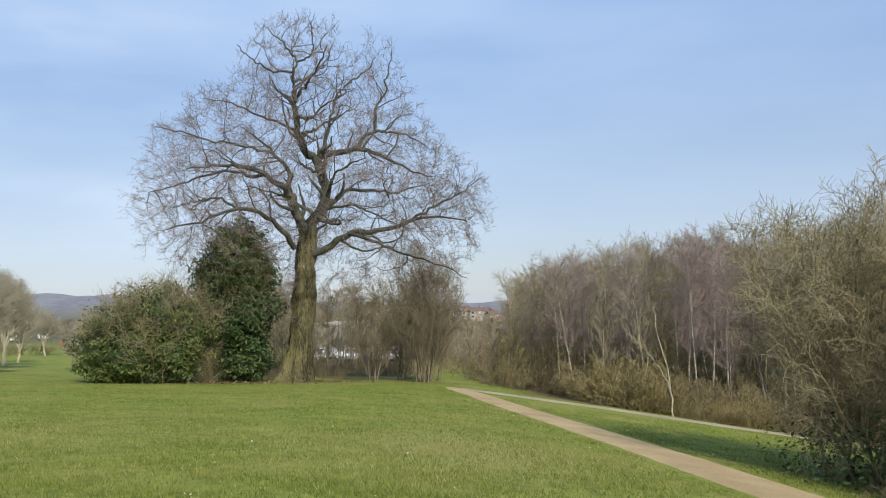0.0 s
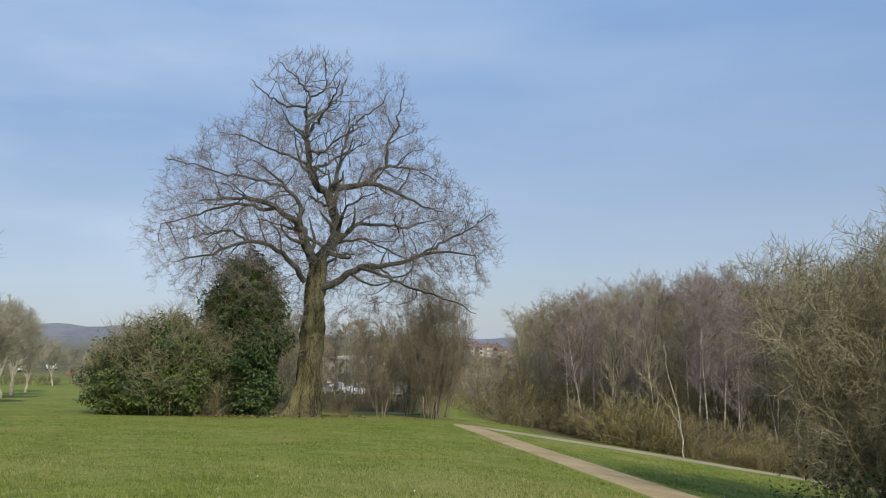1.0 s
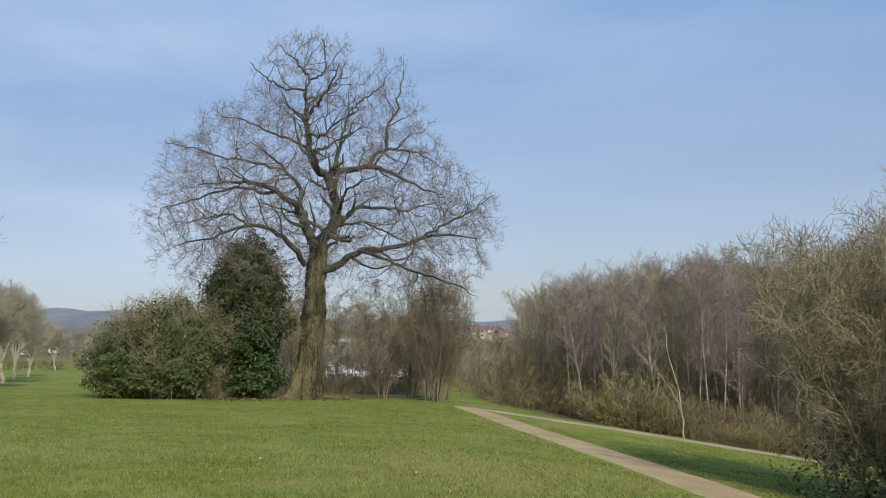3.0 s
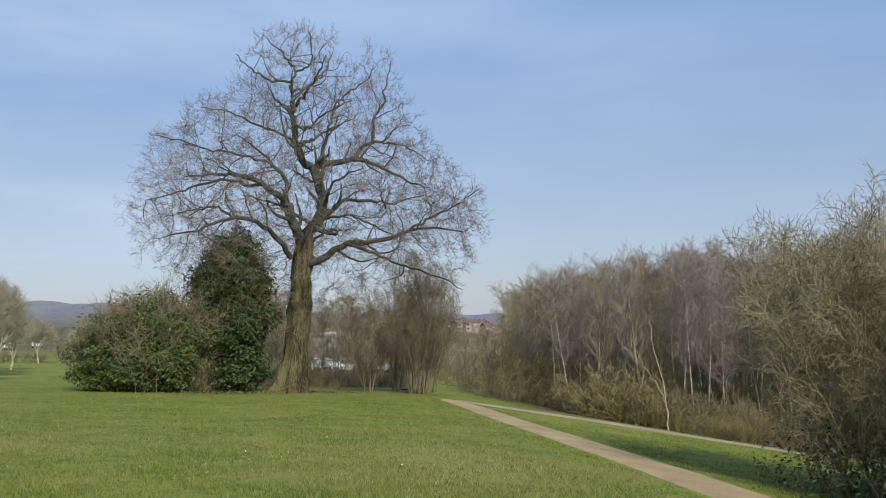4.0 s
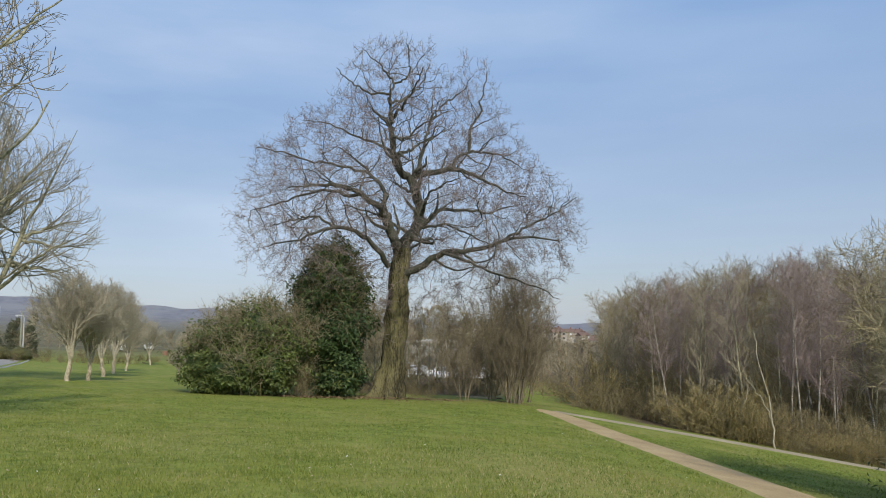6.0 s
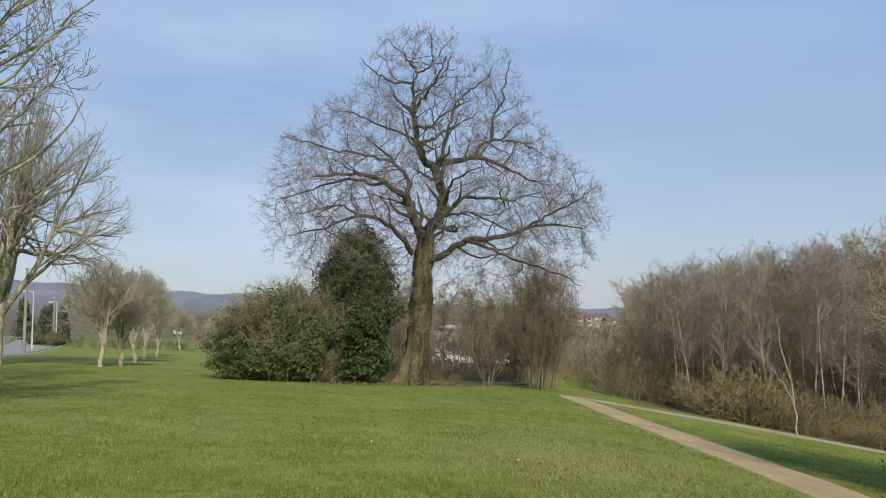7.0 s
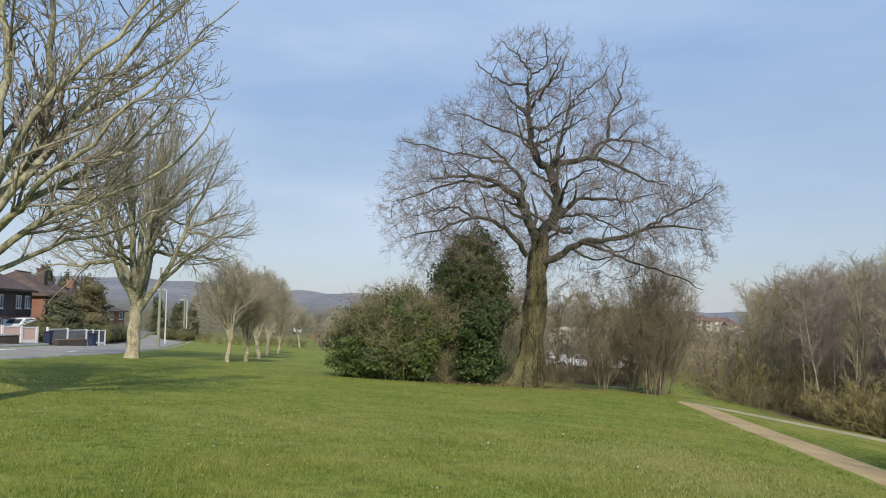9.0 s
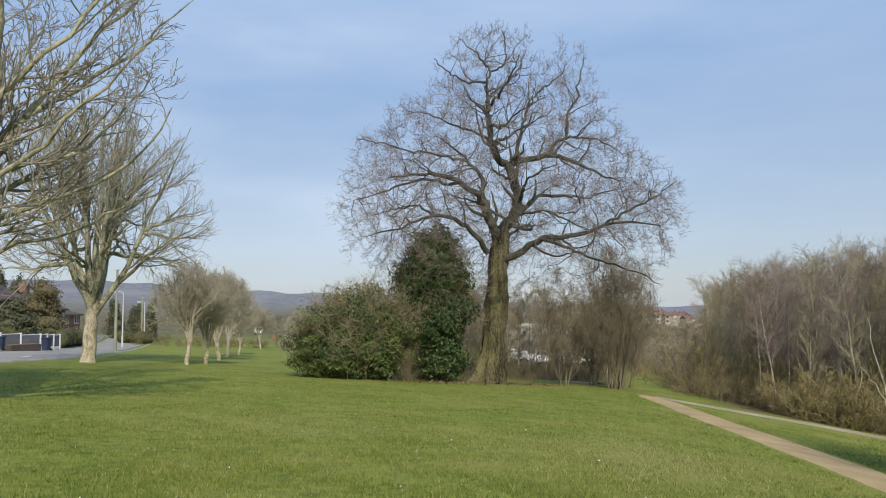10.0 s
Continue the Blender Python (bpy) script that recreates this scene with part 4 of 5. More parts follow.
part("stem_tangle", tube_mesh("stem_tangle", w + t + skin_twigs(rng, lobes, 1700, 0.7, 0.007, 0.75) + skin_twigs(rng, lobes[1:3], 500, 1.1, 0.007, 0.9), M_TANGLE), M_TANGLE, bush, "bare brown stems poking through the leaves")

lobes = [(0.5, 0, 1.4, 1.0, 1.0, 1.4), (-0.8, 0, 4.0, 1.15, 1.4, 1.1), (-0.35, 0, 5.0, 1.35, 1.4, 1.3), (0.15, 0, 6.2, 1.05, 1.1, 1.05), (0.75, -0.2, 3.4, 1.2, 1.1, 1.6), (0.4, -0.4, 0.8, 1.05, 0.9, 0.85), (0.85, 0, 4.9, 0.95, 1.1, 1.1), (-0.2, -0.5, 2.6, 1.0, 0.9, 1.1)]
holly = thing("ivy_clad_tree", ground_at(-13.4, 39.2), "tall dark evergreen tree wrapped in ivy beside the oak", "tree")
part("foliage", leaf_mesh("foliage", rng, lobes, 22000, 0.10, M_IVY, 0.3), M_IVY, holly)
# lighter leaf colour paints sunlight onto the top and foot
part("foliage", leaf_mesh("foliage", rng, [q for q in lobes if q[2] > 4.5 or q[2] < 1], 5000, 0.10, M_LAUREL, 0.3), M_LAUREL, holly, "lighter green leaves at the top and foot, coloured as if sunlit")
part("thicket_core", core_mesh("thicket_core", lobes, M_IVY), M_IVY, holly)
w, t = many_stems(rng, 6.4, 0.045, 16, 18, 0.6, 10, 7, 4, 0.007)
part("stem_tangle", tube_mesh("stem_tangle", w + t + skin_twigs(rng, lobes, 1500, 0.8, 0.0075, 0.45), M_TANGLE), M_TANGLE, holly, "bare brown ivy stems")

w, t = many_stems(rng, 2.2, 0.03, 22, 40, 0.8, 6, 5, 3, 0.009, 0.2)
tree("scrub_bush", ground_at(-15.6, 38.4), "low tangle of dead brown stems between the bushes", "shrub", M_THICKET, w, M_THICKET, t)

# ---- the wood on the right ----
rng = np.random.default_rng(51)
birches, browns, greys, shrubs = [], [], [], []
for k in range(4):
    w, t = spire_tree(rng, 10.0, 0.065, 0.34, 38, 46, 1.9, 9, 4, 0.0075, 0.07, 0.02, 0.4, 0.06)
    birches.append(tree("birch_tree", (0, 0, 0), "slender bare birch with a white stem and purple twigs", "tree", M_BIRCH, w, M_PURPLE, t, "trees of the wood"))
for k in range(4):
    w, t = spire_tree(rng, 10.0, 0.075, 0.14, 36, 46, 2.2, 8, 4, 0.008, 0.03, 0.03, 0.35, 0.06)
    browns.append(tree("woodland_tree", (0, 0, 0), "thin bare brown tree crowded in the wood", "tree", M_ASH, w, M_THICKET, t, "trees of the wood"))
for k in range(3):
    w, t = spire_tree(rng, 10.0, 0.075, 0.22, 34, 42, 2.2, 8, 4, 0.008, 0.02, 0.025, 0.35, 0.07)
    greys.append(tree("woodland_tree", (0, 0, 0), "thin bare pale grey tree with rising branches in the wood", "tree", M_ASH, w, M_GREYTWIG, t, "trees of the wood"))
for k in range(4):
    m = (M_OLIVE, M_THICKET)[k % 2]
    w, t = many_stems(rng, 2.1, 0.018, 18, 32, 0.8, 6, 4, 1, 0.010, 0.2)
    shrubs.append(tree("scrub_bush", (0, 0, 0), ("bushy olive willow scrub at the edge of the wood", "tangled brown bramble scrub at the edge of the wood")[k % 2], "shrub", m, w, m, t, "scrub of the wood"))


def plant(source, az, d, s, first=[]):
    """Puts a source tree at its first place, or a copy of it at a later one."""
    m = pose(*ground_at(az, d), 0, 0, rng.uniform(0, 360)) @ Matrix.Scale(s, 4)
    if source not in first:
        first.append(source)
        source.matrix_basis = m
        return source
    return copy_thing(source, m @ Matrix.Scale(1 / source.scale.x, 4))


def wood_height(az, d):
    """How tall a tree of the wood stands, by the wood's sky line."""
    line = np.interp(az, [2, 3.3, 4.5, 5.9, 7.1, 7.9, 10, 12.3, 14.6, 16, 17.2, 19.7, 21, 26, 40], [-0.004, 0.006, 0.036, 0.047, 0.054, 0.060, 0.066, 0.072, 0.083, 0.077, 0.086, 0.089, 0.084, 0.088, 0.088])
    return EYE + d * line - ground_at(az, d)[2]


for k in range(200):
    az = 5.3 + 30 * ((k + rng.random()) / 200) ** 1.1
    d = 41.0 + 32 * (k * 0.618 % 1) + (6 if az < 8 else 0)
    share = np.interp(az, [4, 6.3, 7.2, 9.8, 11, 15.5, 16.6, 21, 23, 35], [0.0, 0.1, 0.5, 0.45, 0.15, 0.15, 0.45, 0.45, 0.15, 0.15])
    pale = np.interp(az, [4, 6.3, 7.2, 11, 13, 15, 17, 35], [0.95, 0.9, 0.3, 0.3, 0.55, 0.55, 0.3, 0.3])
    draw = rng.random()
    source = birches[k % 4] if draw < share else greys[k % 3] if draw < share + (1 - share) * pale else browns[k % 4]
    plant(source, az, d, wood_height(az, d) / 10 * rng.uniform(0.86, 1.03))
for k in range(24):
    az = 4.6 + 28 * (k + rng.random()) / 24
    plant(shrubs[rng.choice(4, p=[0.15, 0.35, 0.15, 0.35])], az, 38.4 + 4.5 * rng.random() + (4 if az < 9 else 0), rng.uniform(0.35, 0.95))
for az, d, s in ((10.7, 40.2, 1.0), (11.5, 39.6, 1.15), (12.4, 39.4, 1.25), (13.2, 39.2, 1.3), (14.0, 39.0, 1.2), (14.8, 38.8, 1.1), (15.5, 39.4, 0.9), (19.4, 37.6, 0.55), (20.1, 37.4, 0.62), (20.8, 37.2, 0.66), (21.6, 37.2, 0.6)):
    plant(shrubs[0 if s > 0.8 else 2], az, d, s)
for az, d, s in ((16.8, 37.8, 0.5), (17.9, 37.6, 0.5), (22.6, 37.2, 0.7), (23.6, 37.0, 0.75), (24.6, 36.8, 0.8), (25.6, 36.6, 0.8), (26.6, 36.4, 0.9)):
    plant(shrubs[(1, 2, 3)[int(az) % 3]], az, d, s)
for k in range(60):  # undergrowth inside the wood
    az = 4.8 + 26 * (k + rng.random()) / 60
    plant(shrubs[1 + 2 * (k % 2) if k % 3 else 0], az, 42 + 16 * (k * 0.618 % 1) + (4 if az < 8 else 0), rng.uniform(0.9, 1.9))
for az, d, s in ((29.3, 18.2, 0.5), (30.6, 16.4, 0.55), (28.4, 20.2, 0.5), (32.0, 15.2, 0.6), (-14.7, 40.6, 0.3), (-11.9, 41.0, 0.3), (-11.1, 41.2, 0.32), (-10.3, 41.6, 0.35), (-7.6, 41.4, 0.3), (-6.6, 41.0, 0.3)):
    plant(shrubs[1], az, d, s)
for k in range(8):
    plant(shrubs[1 + 2 * (k % 2)], -9.3 + 7.6 * (k + 0.5) / 8, 43.5 + 6 * (k * 0.618 % 1), 0.34 + 0.02 * (k % 5))
# white stems that stand out at the front of the wood
for az, d, s in ((8.56, 47, 0.92), (9.19, 46, 0.98), (13.6, 46, 0.9), (17.07, 41.5, 0.95), (18.54, 41, 0.97), (19.68, 42, 0.7), (21.9, 42, 0.9), (23.5, 40.5, 0.85), (24.3, 41.5, 0.9), (11.6, 50, 0.9)):
    plant(birches[int(az) % 4], az, d, wood_height(az, d) / 10 * s)
# scrub and thin trees in the dip behind the oak
for k in range(34):
    az, d = -12.5 + 12.5 * (k + rng.random()) / 34, 48 + 26 * (k * 0.618 % 1)
    plant(browns[k % 4] if k % 3 else greys[k % 2], az, d, (EYE + d * rng.uniform(0.015, 0.05) - ground_at(az, d)[2]) / 10)
for k in range(22):
    az, d = -17.5 + 17 * (k + rng.random()) / 22, 44 + 14 * (k * 0.618 % 1)
    plant(shrubs[1 + 2 * (k % 2)], az, d, rng.uniform(0.5, 0.95))

for az, d, s in ((4.5, 47, 0.8), (5.0, 43.5, 0.8), (4.2, 55, 0.85), (5.3, 42.5, 0.8)):
    plant(shrubs[1], az, d, s)
for az, d, s in ((0.9, 66, 0.7), (1.5, 72, 0.8), (2.1, 62, 0.7), (2.7, 70, 0.8), (1.9, 80, 0.9), (0.6, 84, 0.8)):
    plant(shrubs[1], az, d, s)
# a forked pale sapling beside the path
sapling = thing("birch_sapling", ground_at(15.95, 37.0), "thin pale forked birch sapling beside the path", "tree")
P = np.stack([bend([(0.1, 0, -0.2), (0.0, 0, 1.0), (0.02, 0, 1.9), (-0.25, 0, 2.8), (-0.5, 0.1, 3.7), (-0.6, 0.1, 4.8)], 12, rng, 0.035), bend([(0.02, 0, 1.2), (-0.25, -0.1, 1.7), (-0.6, -0.2, 2.3), (-1.05, -0.2, 2.9)], 12, rng, 0.035)])
Rr = np.stack([np.linspace(0.04, 0.014, 12), np.linspace(0.027, 0.012, 12)])
part("trunk", tube_mesh("trunk", [(P, Rr, 8)], M_PALE), M_PALE, sapling)
s1, q1 = sprout(rng, P, Rr, 9, 0.35, 1.0, 38, 1.0, 5, 0.12, 0.08, 0.5, 0.4, None, 0.4, 0.008)
s2, q2 = sprout(rng, s1, q1, 4, 0.2, 1.0, 38, 0.45, 3, 0.12, 0.05, 0.7, 0.5, None, 0.3, 0.007)
part("crown", tube_mesh("crown", [(s1, q1, 3), (s2, q2, 3)], M_OLIVE), M_OLIVE, sapling)


# brush that hides the feet of the front trees
for k in range(26):
    az = 7.5 + 19.0 * (k + 0.5) / 26
    plant(shrubs[3 if k % 3 else 1], az, 39.8 + 2.6 * (k * 0.618 % 1) + (3.5 if az < 10 else 0), 0.75 + 0.5 * (k * 0.381 % 1))
# hawthorn thicket beside the path
def hawthorn(seed, az, d, rz, size, tall, fine=6):
    rng = np.random.default_rng(seed)

    def round_top(p, k=1.0):
        r = np.interp(p[:, 2], [0, 1.4, 2.6, 4.2, 5.5, 6.3, 7.1], [1.6, 2.1, 2.9, 3.9, 3.8, 3.3, 1.2])
        return (np.hypot(p[:, 0], p[:, 1]) < k * r * rng.normal(1, 0.06, len(p))) & (p[:, 2] < 7.0 * k)

    w, _ = many_stems(rng, 6.2, 0.05, 120, 38, 1.4, 1, 1, 1, 0.01, 0.24, 0.02, 0.0, round_top)
    P, S, n = w[0]
    ok = round_top(P[:, -1], 0.82) & round_top(P[:, 3], 0.75) & round_top(P[:, 5], 0.8)
    P, S = P[ok], S[ok]
    S = S * np.linspace(1.0, 0.6, S.shape[1])[None]
    a2, r2 = sprout(rng, P, S, 17, 0.12, 0.98, 48, 2.0, 11, 0.27, 0.07, 0.26, 0.35, lambda p: round_top(p, 1.02), 0.3, 0.0075)
    a3, r3 = sprout(rng, a2, r2, 11, 0.12, 1.0, 46, 0.75, 6, 0.26, 0.07, 0.6, 0.6, None, 0.35, 0.0052)
    a4, r4 = sprout(rng, a3, r3, fine, 0.15, 1.0, 46, 0.3, 3, 0.2, 0.05, 0.8, 0.8, None, 0.2, 0.0042)
    t = [(a2, r2, 4), (a3, r3, 3), (a4, r4, 3)]
    ob = thing("hawthorn_thicket", ground_at(az, d), "dense twisted bare hawthorn thicket beside the path", "shrub", "hawthorns", rz=rz)
    ob.scale = (size, size, tall)
    for k in range(len(P)):
        part("stem", tube_mesh("stem", [(P[k:k + 1], S[k:k + 1], n)], M_HAW), M_HAW, ob)
    part("crown", tube_mesh("crown", t, M_HAW_TWIG), M_HAW_TWIG, ob, "dense tangle of thorny twigs")
    low = [(0.2, -0.3, 0.7, 1.9, 1.7, 1.2), (-1.2, -0.6, 0.4, 1.3, 1.1, 0.7), (1.0, 0.4, 1.1, 1.7, 1.5, 1.5)]
    part("ivy", leaf_mesh("ivy", rng, low, 7000, 0.06, M_IVY, 0.4), M_IVY, ob, "dark ivy leaves round the base")


hawthorn(61, 29.3, 19.5, 0, 1.14, 1.06, 6)
# three more, mostly out of view, added to thicken the shadow between the paths
hawthorn(62, 42.0, 16.5, 130, 0.85, 0.95, 3)
hawthorn(63, 38.0, 22.0, 60, 1.0, 1.0, 1)
hawthorn(64, 45.0, 19.0, 200, 1.0, 1.0, 0)


# ---- the street on the left ----
def along(x0, y0, x1, y1):
    """The turn about z of a thing whose x runs from one place to the other, and the length."""
    return math.degrees(math.atan2(y1 - y0, x1 - x0)), math.hypot(x1 - x0, y1 - y0)


def window(parent, x, y, z, wide, tall, face=-1):
    """A white framed window with panes, on the wall at y that looks to face * y."""
    fr = bmesh.new()
    b = 0.07
    o0, o1 = sorted((y + face * 0.06, y - face * 0.05))
    for q in ((x - wide / 2, z, x + wide / 2, z + b), (x - wide / 2, z + tall - b, x + wide / 2, z + tall), (x - wide / 2, z + b, x - wide / 2 + b, z + tall - b),
              (x + wide / 2 - b, z + b, x + wide / 2, z + tall - b), (x - b / 2, z + b, x + b / 2, z + tall - b)):
        box(fr, q[0], o0, q[1], q[2], o1, q[3])
    w = part("window", fr, M_WHITE, parent, "white framed window")
    for s in (-1, 1):
        c = x + s * wide / 4
        p0, p1 = sorted((y + face * 0.015, y - face * 0.02))
        part("pane", boxed(c - wide / 4 + b * 0.6, p0, z + b, c + wide / 4 - b * 0.6, p1, z + tall - b), M_GLASS, w)
    p0, p1 = sorted((y + face * 0.14, y))
    part("sill", boxed(x - wide / 2 - 0.06, p0, z - 0.07, x + wide / 2 + 0.06, p1, z), M_WHITE, w)


def hipped(bm, wide, deep, eaves, ridge, o=0.45, hip=0.5):
    lo = eaves - 0.12
    a = [(-o, -o), (wide + o, -o), (wide + o, deep + o), (-o, deep + o)]
    v0 = [bm.verts.new((x, y, lo)) for x, y in a]
    v1 = [bm.verts.new((x, y, eaves)) for x, y in a]
    r = [bm.verts.new((deep * hip, deep / 2, ridge)), bm.verts.new((wide - deep * hip, deep / 2, ridge))]
    for i in range(4):
        bm.faces.new((v0[i], v0[(i + 1) % 4], v1[(i + 1) % 4], v1[i]))
    for f in ((v1[0], v1[1], r[1], r[0]), (v1[1], v1[2], r[1]), (v1[2], v1[3], r[0], r[1]), (v1[3], v1[0], r[0]), tuple(v0[::-1])):
        bm.faces.new(f)
    return bm


def house(x0, y0, x1, y1, deep, eaves, rise, label, upper, wins, chimneys, face_side=1):
    """A house whose front wall runs between two places; eaves in metres over the land there."""
    rz, wide = along(x0, y0, x1, y1)
    base = min(float(height(x0, y0)), float(height(x1, y1)))
    h = thing("house", (x0, y0, base), label, "house", rz=rz)
    mid = eaves * 0.52
    part("wall", boxed(0, 0, -0.8, wide, deep, mid), M_BRICK, h, "red brick wall")
    part("wall", boxed(0.0, 0.0, mid, wide, deep, eaves - 0.12), M_BRICK, h)
    part("tile_hanging", boxed(-0.02, -0.06, mid - 0.1, wide + 0.02, -0.004, eaves - 0.13), upper, h, "dark upper wall facing")
    part("gutter", boxed(-0.45, -0.55, eaves - 0.2, wide + 0.45, -0.452, eaves - 0.08), M_ROOF, h)
    roof = part("roof", hipped(bmesh.new(), wide, deep, eaves, eaves + rise), M_ROOF, h, "brown tiled hipped roof")
    ridge = boxed(deep * 0.5 - 0.1, deep / 2 - 0.12, eaves + rise - 0.06, wide - deep * 0.5 + 0.1, deep / 2 + 0.12, eaves + rise + 0.08, bevel=0.03)
    part("ridge_tile", ridge, M_ROOF, roof)
    for f in wins:
        window(h, f * wide, -0.06, mid + 0.55, 1.35, 1.15)
        window(h, f * wide, 0.0, 0.9, 1.5, 1.25)
    part("door", boxed(wide * 0.5 - 0.45, -0.05, 0.0, wide * 0.5 + 0.45, -0.004, 2.05), M_WHITE, h, "white front door")
    for cx, cy, cz in chimneys:
        bm = boxed(cx - 0.65, cy - 0.4, eaves + rise * 0.4, cx + 0.65, cy + 0.4, eaves + rise + cz)
        box(bm, cx - 0.72, cy - 0.47, eaves + rise + cz, cx + 0.72, cy + 0.47, eaves + rise + cz + 0.14)
        c = part("chimney", bm, M_BRICK if cz < 0 else M_ROOF, h, "brick chimney stack")
        for k in (-0.35, 0.0, 0.35):
            pot = bmesh.new()
            bmesh.ops.create_cone(pot, cap_ends=True, segments=10, radius1=0.13, radius2=0.1, depth=0.45, matrix=Matrix.Translation((cx + k, cy, eaves + rise + cz + 0.36)))
            part("chimney_pot", pot, M_REDROOF, c)
    return h


house(-50.6, 50.2, -56.6, 62.6, 8.5, 4.6, 2.7, "two-storey brick house with dark tile-hung front and brown roof", M_DARKWALL, (0.14, 0.38, 0.72, 0.9), [])
house(-60.6, 69.0, -66.4, 81.0, 8.5, 4.9, 2.6, "brick house with a lit side wall and hipped brown roof", M_DARKWALL, (0.1, 0.62, 0.88), [(5.6, 2.0, 0.2), (12.9, 0.8, -0.75)])
house(-71.0, 88.0, -77.0, 100.5, 8.5, 4.6, 2.4, "brick house half hidden behind garden conifers", M_DARKWALL, (0.1, 0.4, 0.9), [])
house(-81.0, 103.0, -83.5, 112.5, 8, 4.0, 1.7, "red brick house with white windows by the bend", M_BRICK, (0.15, 0.5, 0.85), [])

# front garden fence along the pavement
FX, FY, UX, UY = -47.0, 49.2, 0.05, 0.9987


def on_fence(s, off=0.0):
    x, y = FX + UX * s - UY * off, FY + UY * s + UX * off
    return x, y, float(height(x, y))


TURN_F = math.degrees(math.atan2(UY, UX))
wall = thing("garden_wall", on_fence(-3.6), "low white garden wall with pale pink panels", "wall", rz=TURN_F)
pillars = (0.0, 1.8, 3.6, 5.35, 6.85)
for k, s in enumerate(pillars):
    z = on_fence(s - 3.6)[2] - on_fence(-3.6)[2]
    part("pillar", boxed(s - 0.12, -0.12, z - 0.3, s + 0.12, 0.12, z + 1.35, bevel=0.02), M_WHITE, wall, "white pillar")
    if k < len(pillars) - 1:
        e = pillars[k + 1]
        part("panel", boxed(s + 0.12, -0.06, z + 0.3, e - 0.12, 0.06, z + 1.2), M_PINK, wall, "pink panel")
        part("plinth", boxed(s + 0.12, -0.1, z - 0.4, e - 0.12, 0.1, z + 0.3), M_WHITE, wall)
        part("coping", boxed(s + 0.12, -0.09, z + 1.2, e - 0.12, 0.09, z + 1.28), M_WHITE, wall)
fence = thing("garden_fence", on_fence(4.38), "dark grey panel fence between white posts", "fence", rz=TURN_F)
stops = [(s, 0.0) for s in (0.0, 2.07, 4.17)] + [(4.17 + 1.2 * k, 0.4 * k) for k in range(1, 4)]
for k, (s, off) in enumerate(stops):
    z = on_fence(4.38 + s, off)[2] - on_fence(4.38)[2]
    part("post", boxed(s - 0.08, off - 0.08, z - 0.3, s + 0.08, off + 0.08, z + 1.38, bevel=0.015), M_WHITE, fence, "white post")
    if k < len(stops) - 1:
        e, off2 = stops[k + 1]
        z2 = on_fence(4.38 + e, off2)[2] - on_fence(4.38)[2]
        turn = Matrix.Translation((s, off, min(z, z2))) @ Matrix.Rotation(math.atan2(off2 - off, e - s), 4, "Z")
        run = math.hypot(e - s, off2 - off)
        for name, y, z0, z1, m, label in (("panel", 0.03, 0.36, 1.28, M_SLATEFENCE, ""), ("rail", 0.06, 0.16, 0.35, M_WHITE, "white bottom rail"), ("cap", 0.05, 1.284, 1.34, M_WHITE, "white top rail")):
            bm = boxed(0.085, -y, z0, run - 0.085, y, z1)
            bmesh.ops.transform(bm, matrix=turn, verts=bm.verts)
            part(name, bm, m, fence, label)
planter = thing("brick_planter", on_fence(2.9, -2.2), "low dark brick planter on the verge", "planter", rz=TURN_F)
part("wall", boxed(0, -0.3, -0.2, 3.0, 0.3, 0.42, bevel=0.03), M_DARKWALL, planter)
part("soil", boxed(0.12, -0.2, 0.42, 2.88, 0.2, 0.47), M_LITTER, planter)
block = thing("brick_planter", on_fence(-3.6, -2.8), "dark stacked brick block beside the drive", "planter", rz=TURN_F)
part("wall", boxed(0, -0.5, -0.2, 2.0, 0.5, 0.6, bevel=0.04), M_DARKWALL, block)
part("coping", boxed(-0.06, -0.56, 0.602, 2.06, 0.56, 0.7, bevel=0.02), M_KERB, block)


def wheelie_bin(at, rz):
    b = thing("wheelie_bin", at, "dark blue plastic wheelie bin on the pavement", "bin", "wheelie bins", rz=rz)
    bm = boxed(-0.27, -0.33, 0.06, 0.27, 0.33, 0.98)
    for v in bm.verts:
        if v.co.z < 0.5:
            v.co.x *= 0.8
            v.co.y *= 0.8
    bmesh.ops.bevel(bm, geom=bm.edges[:], offset=0.03, segments=2, affect="EDGES")
    part("body", bm, M_BIN, b)
    part("lid", boxed(-0.3, -0.38, 0.985, 0.3, 0.38, 1.06, bevel=0.025), M_BIN, b)
    part("handle", boxed(-0.22, 0.38, 0.92, 0.22, 0.43, 0.97), M_BIN, b)
    for s in (-1, 1):
        w = bmesh.new()
        bmesh.ops.create_cone(w, cap_ends=True, segments=14, radius1=0.1, radius2=0.1, depth=0.05, matrix=pose(s * 0.24, 0.26, 0.1, 0, 90, 0))
        part("wheel", w, M_TYRE, b)


wheelie_bin(on_fence(3.5, -0.9), 20)
wheelie_bin(on_fence(7.9, -1.2), 10)


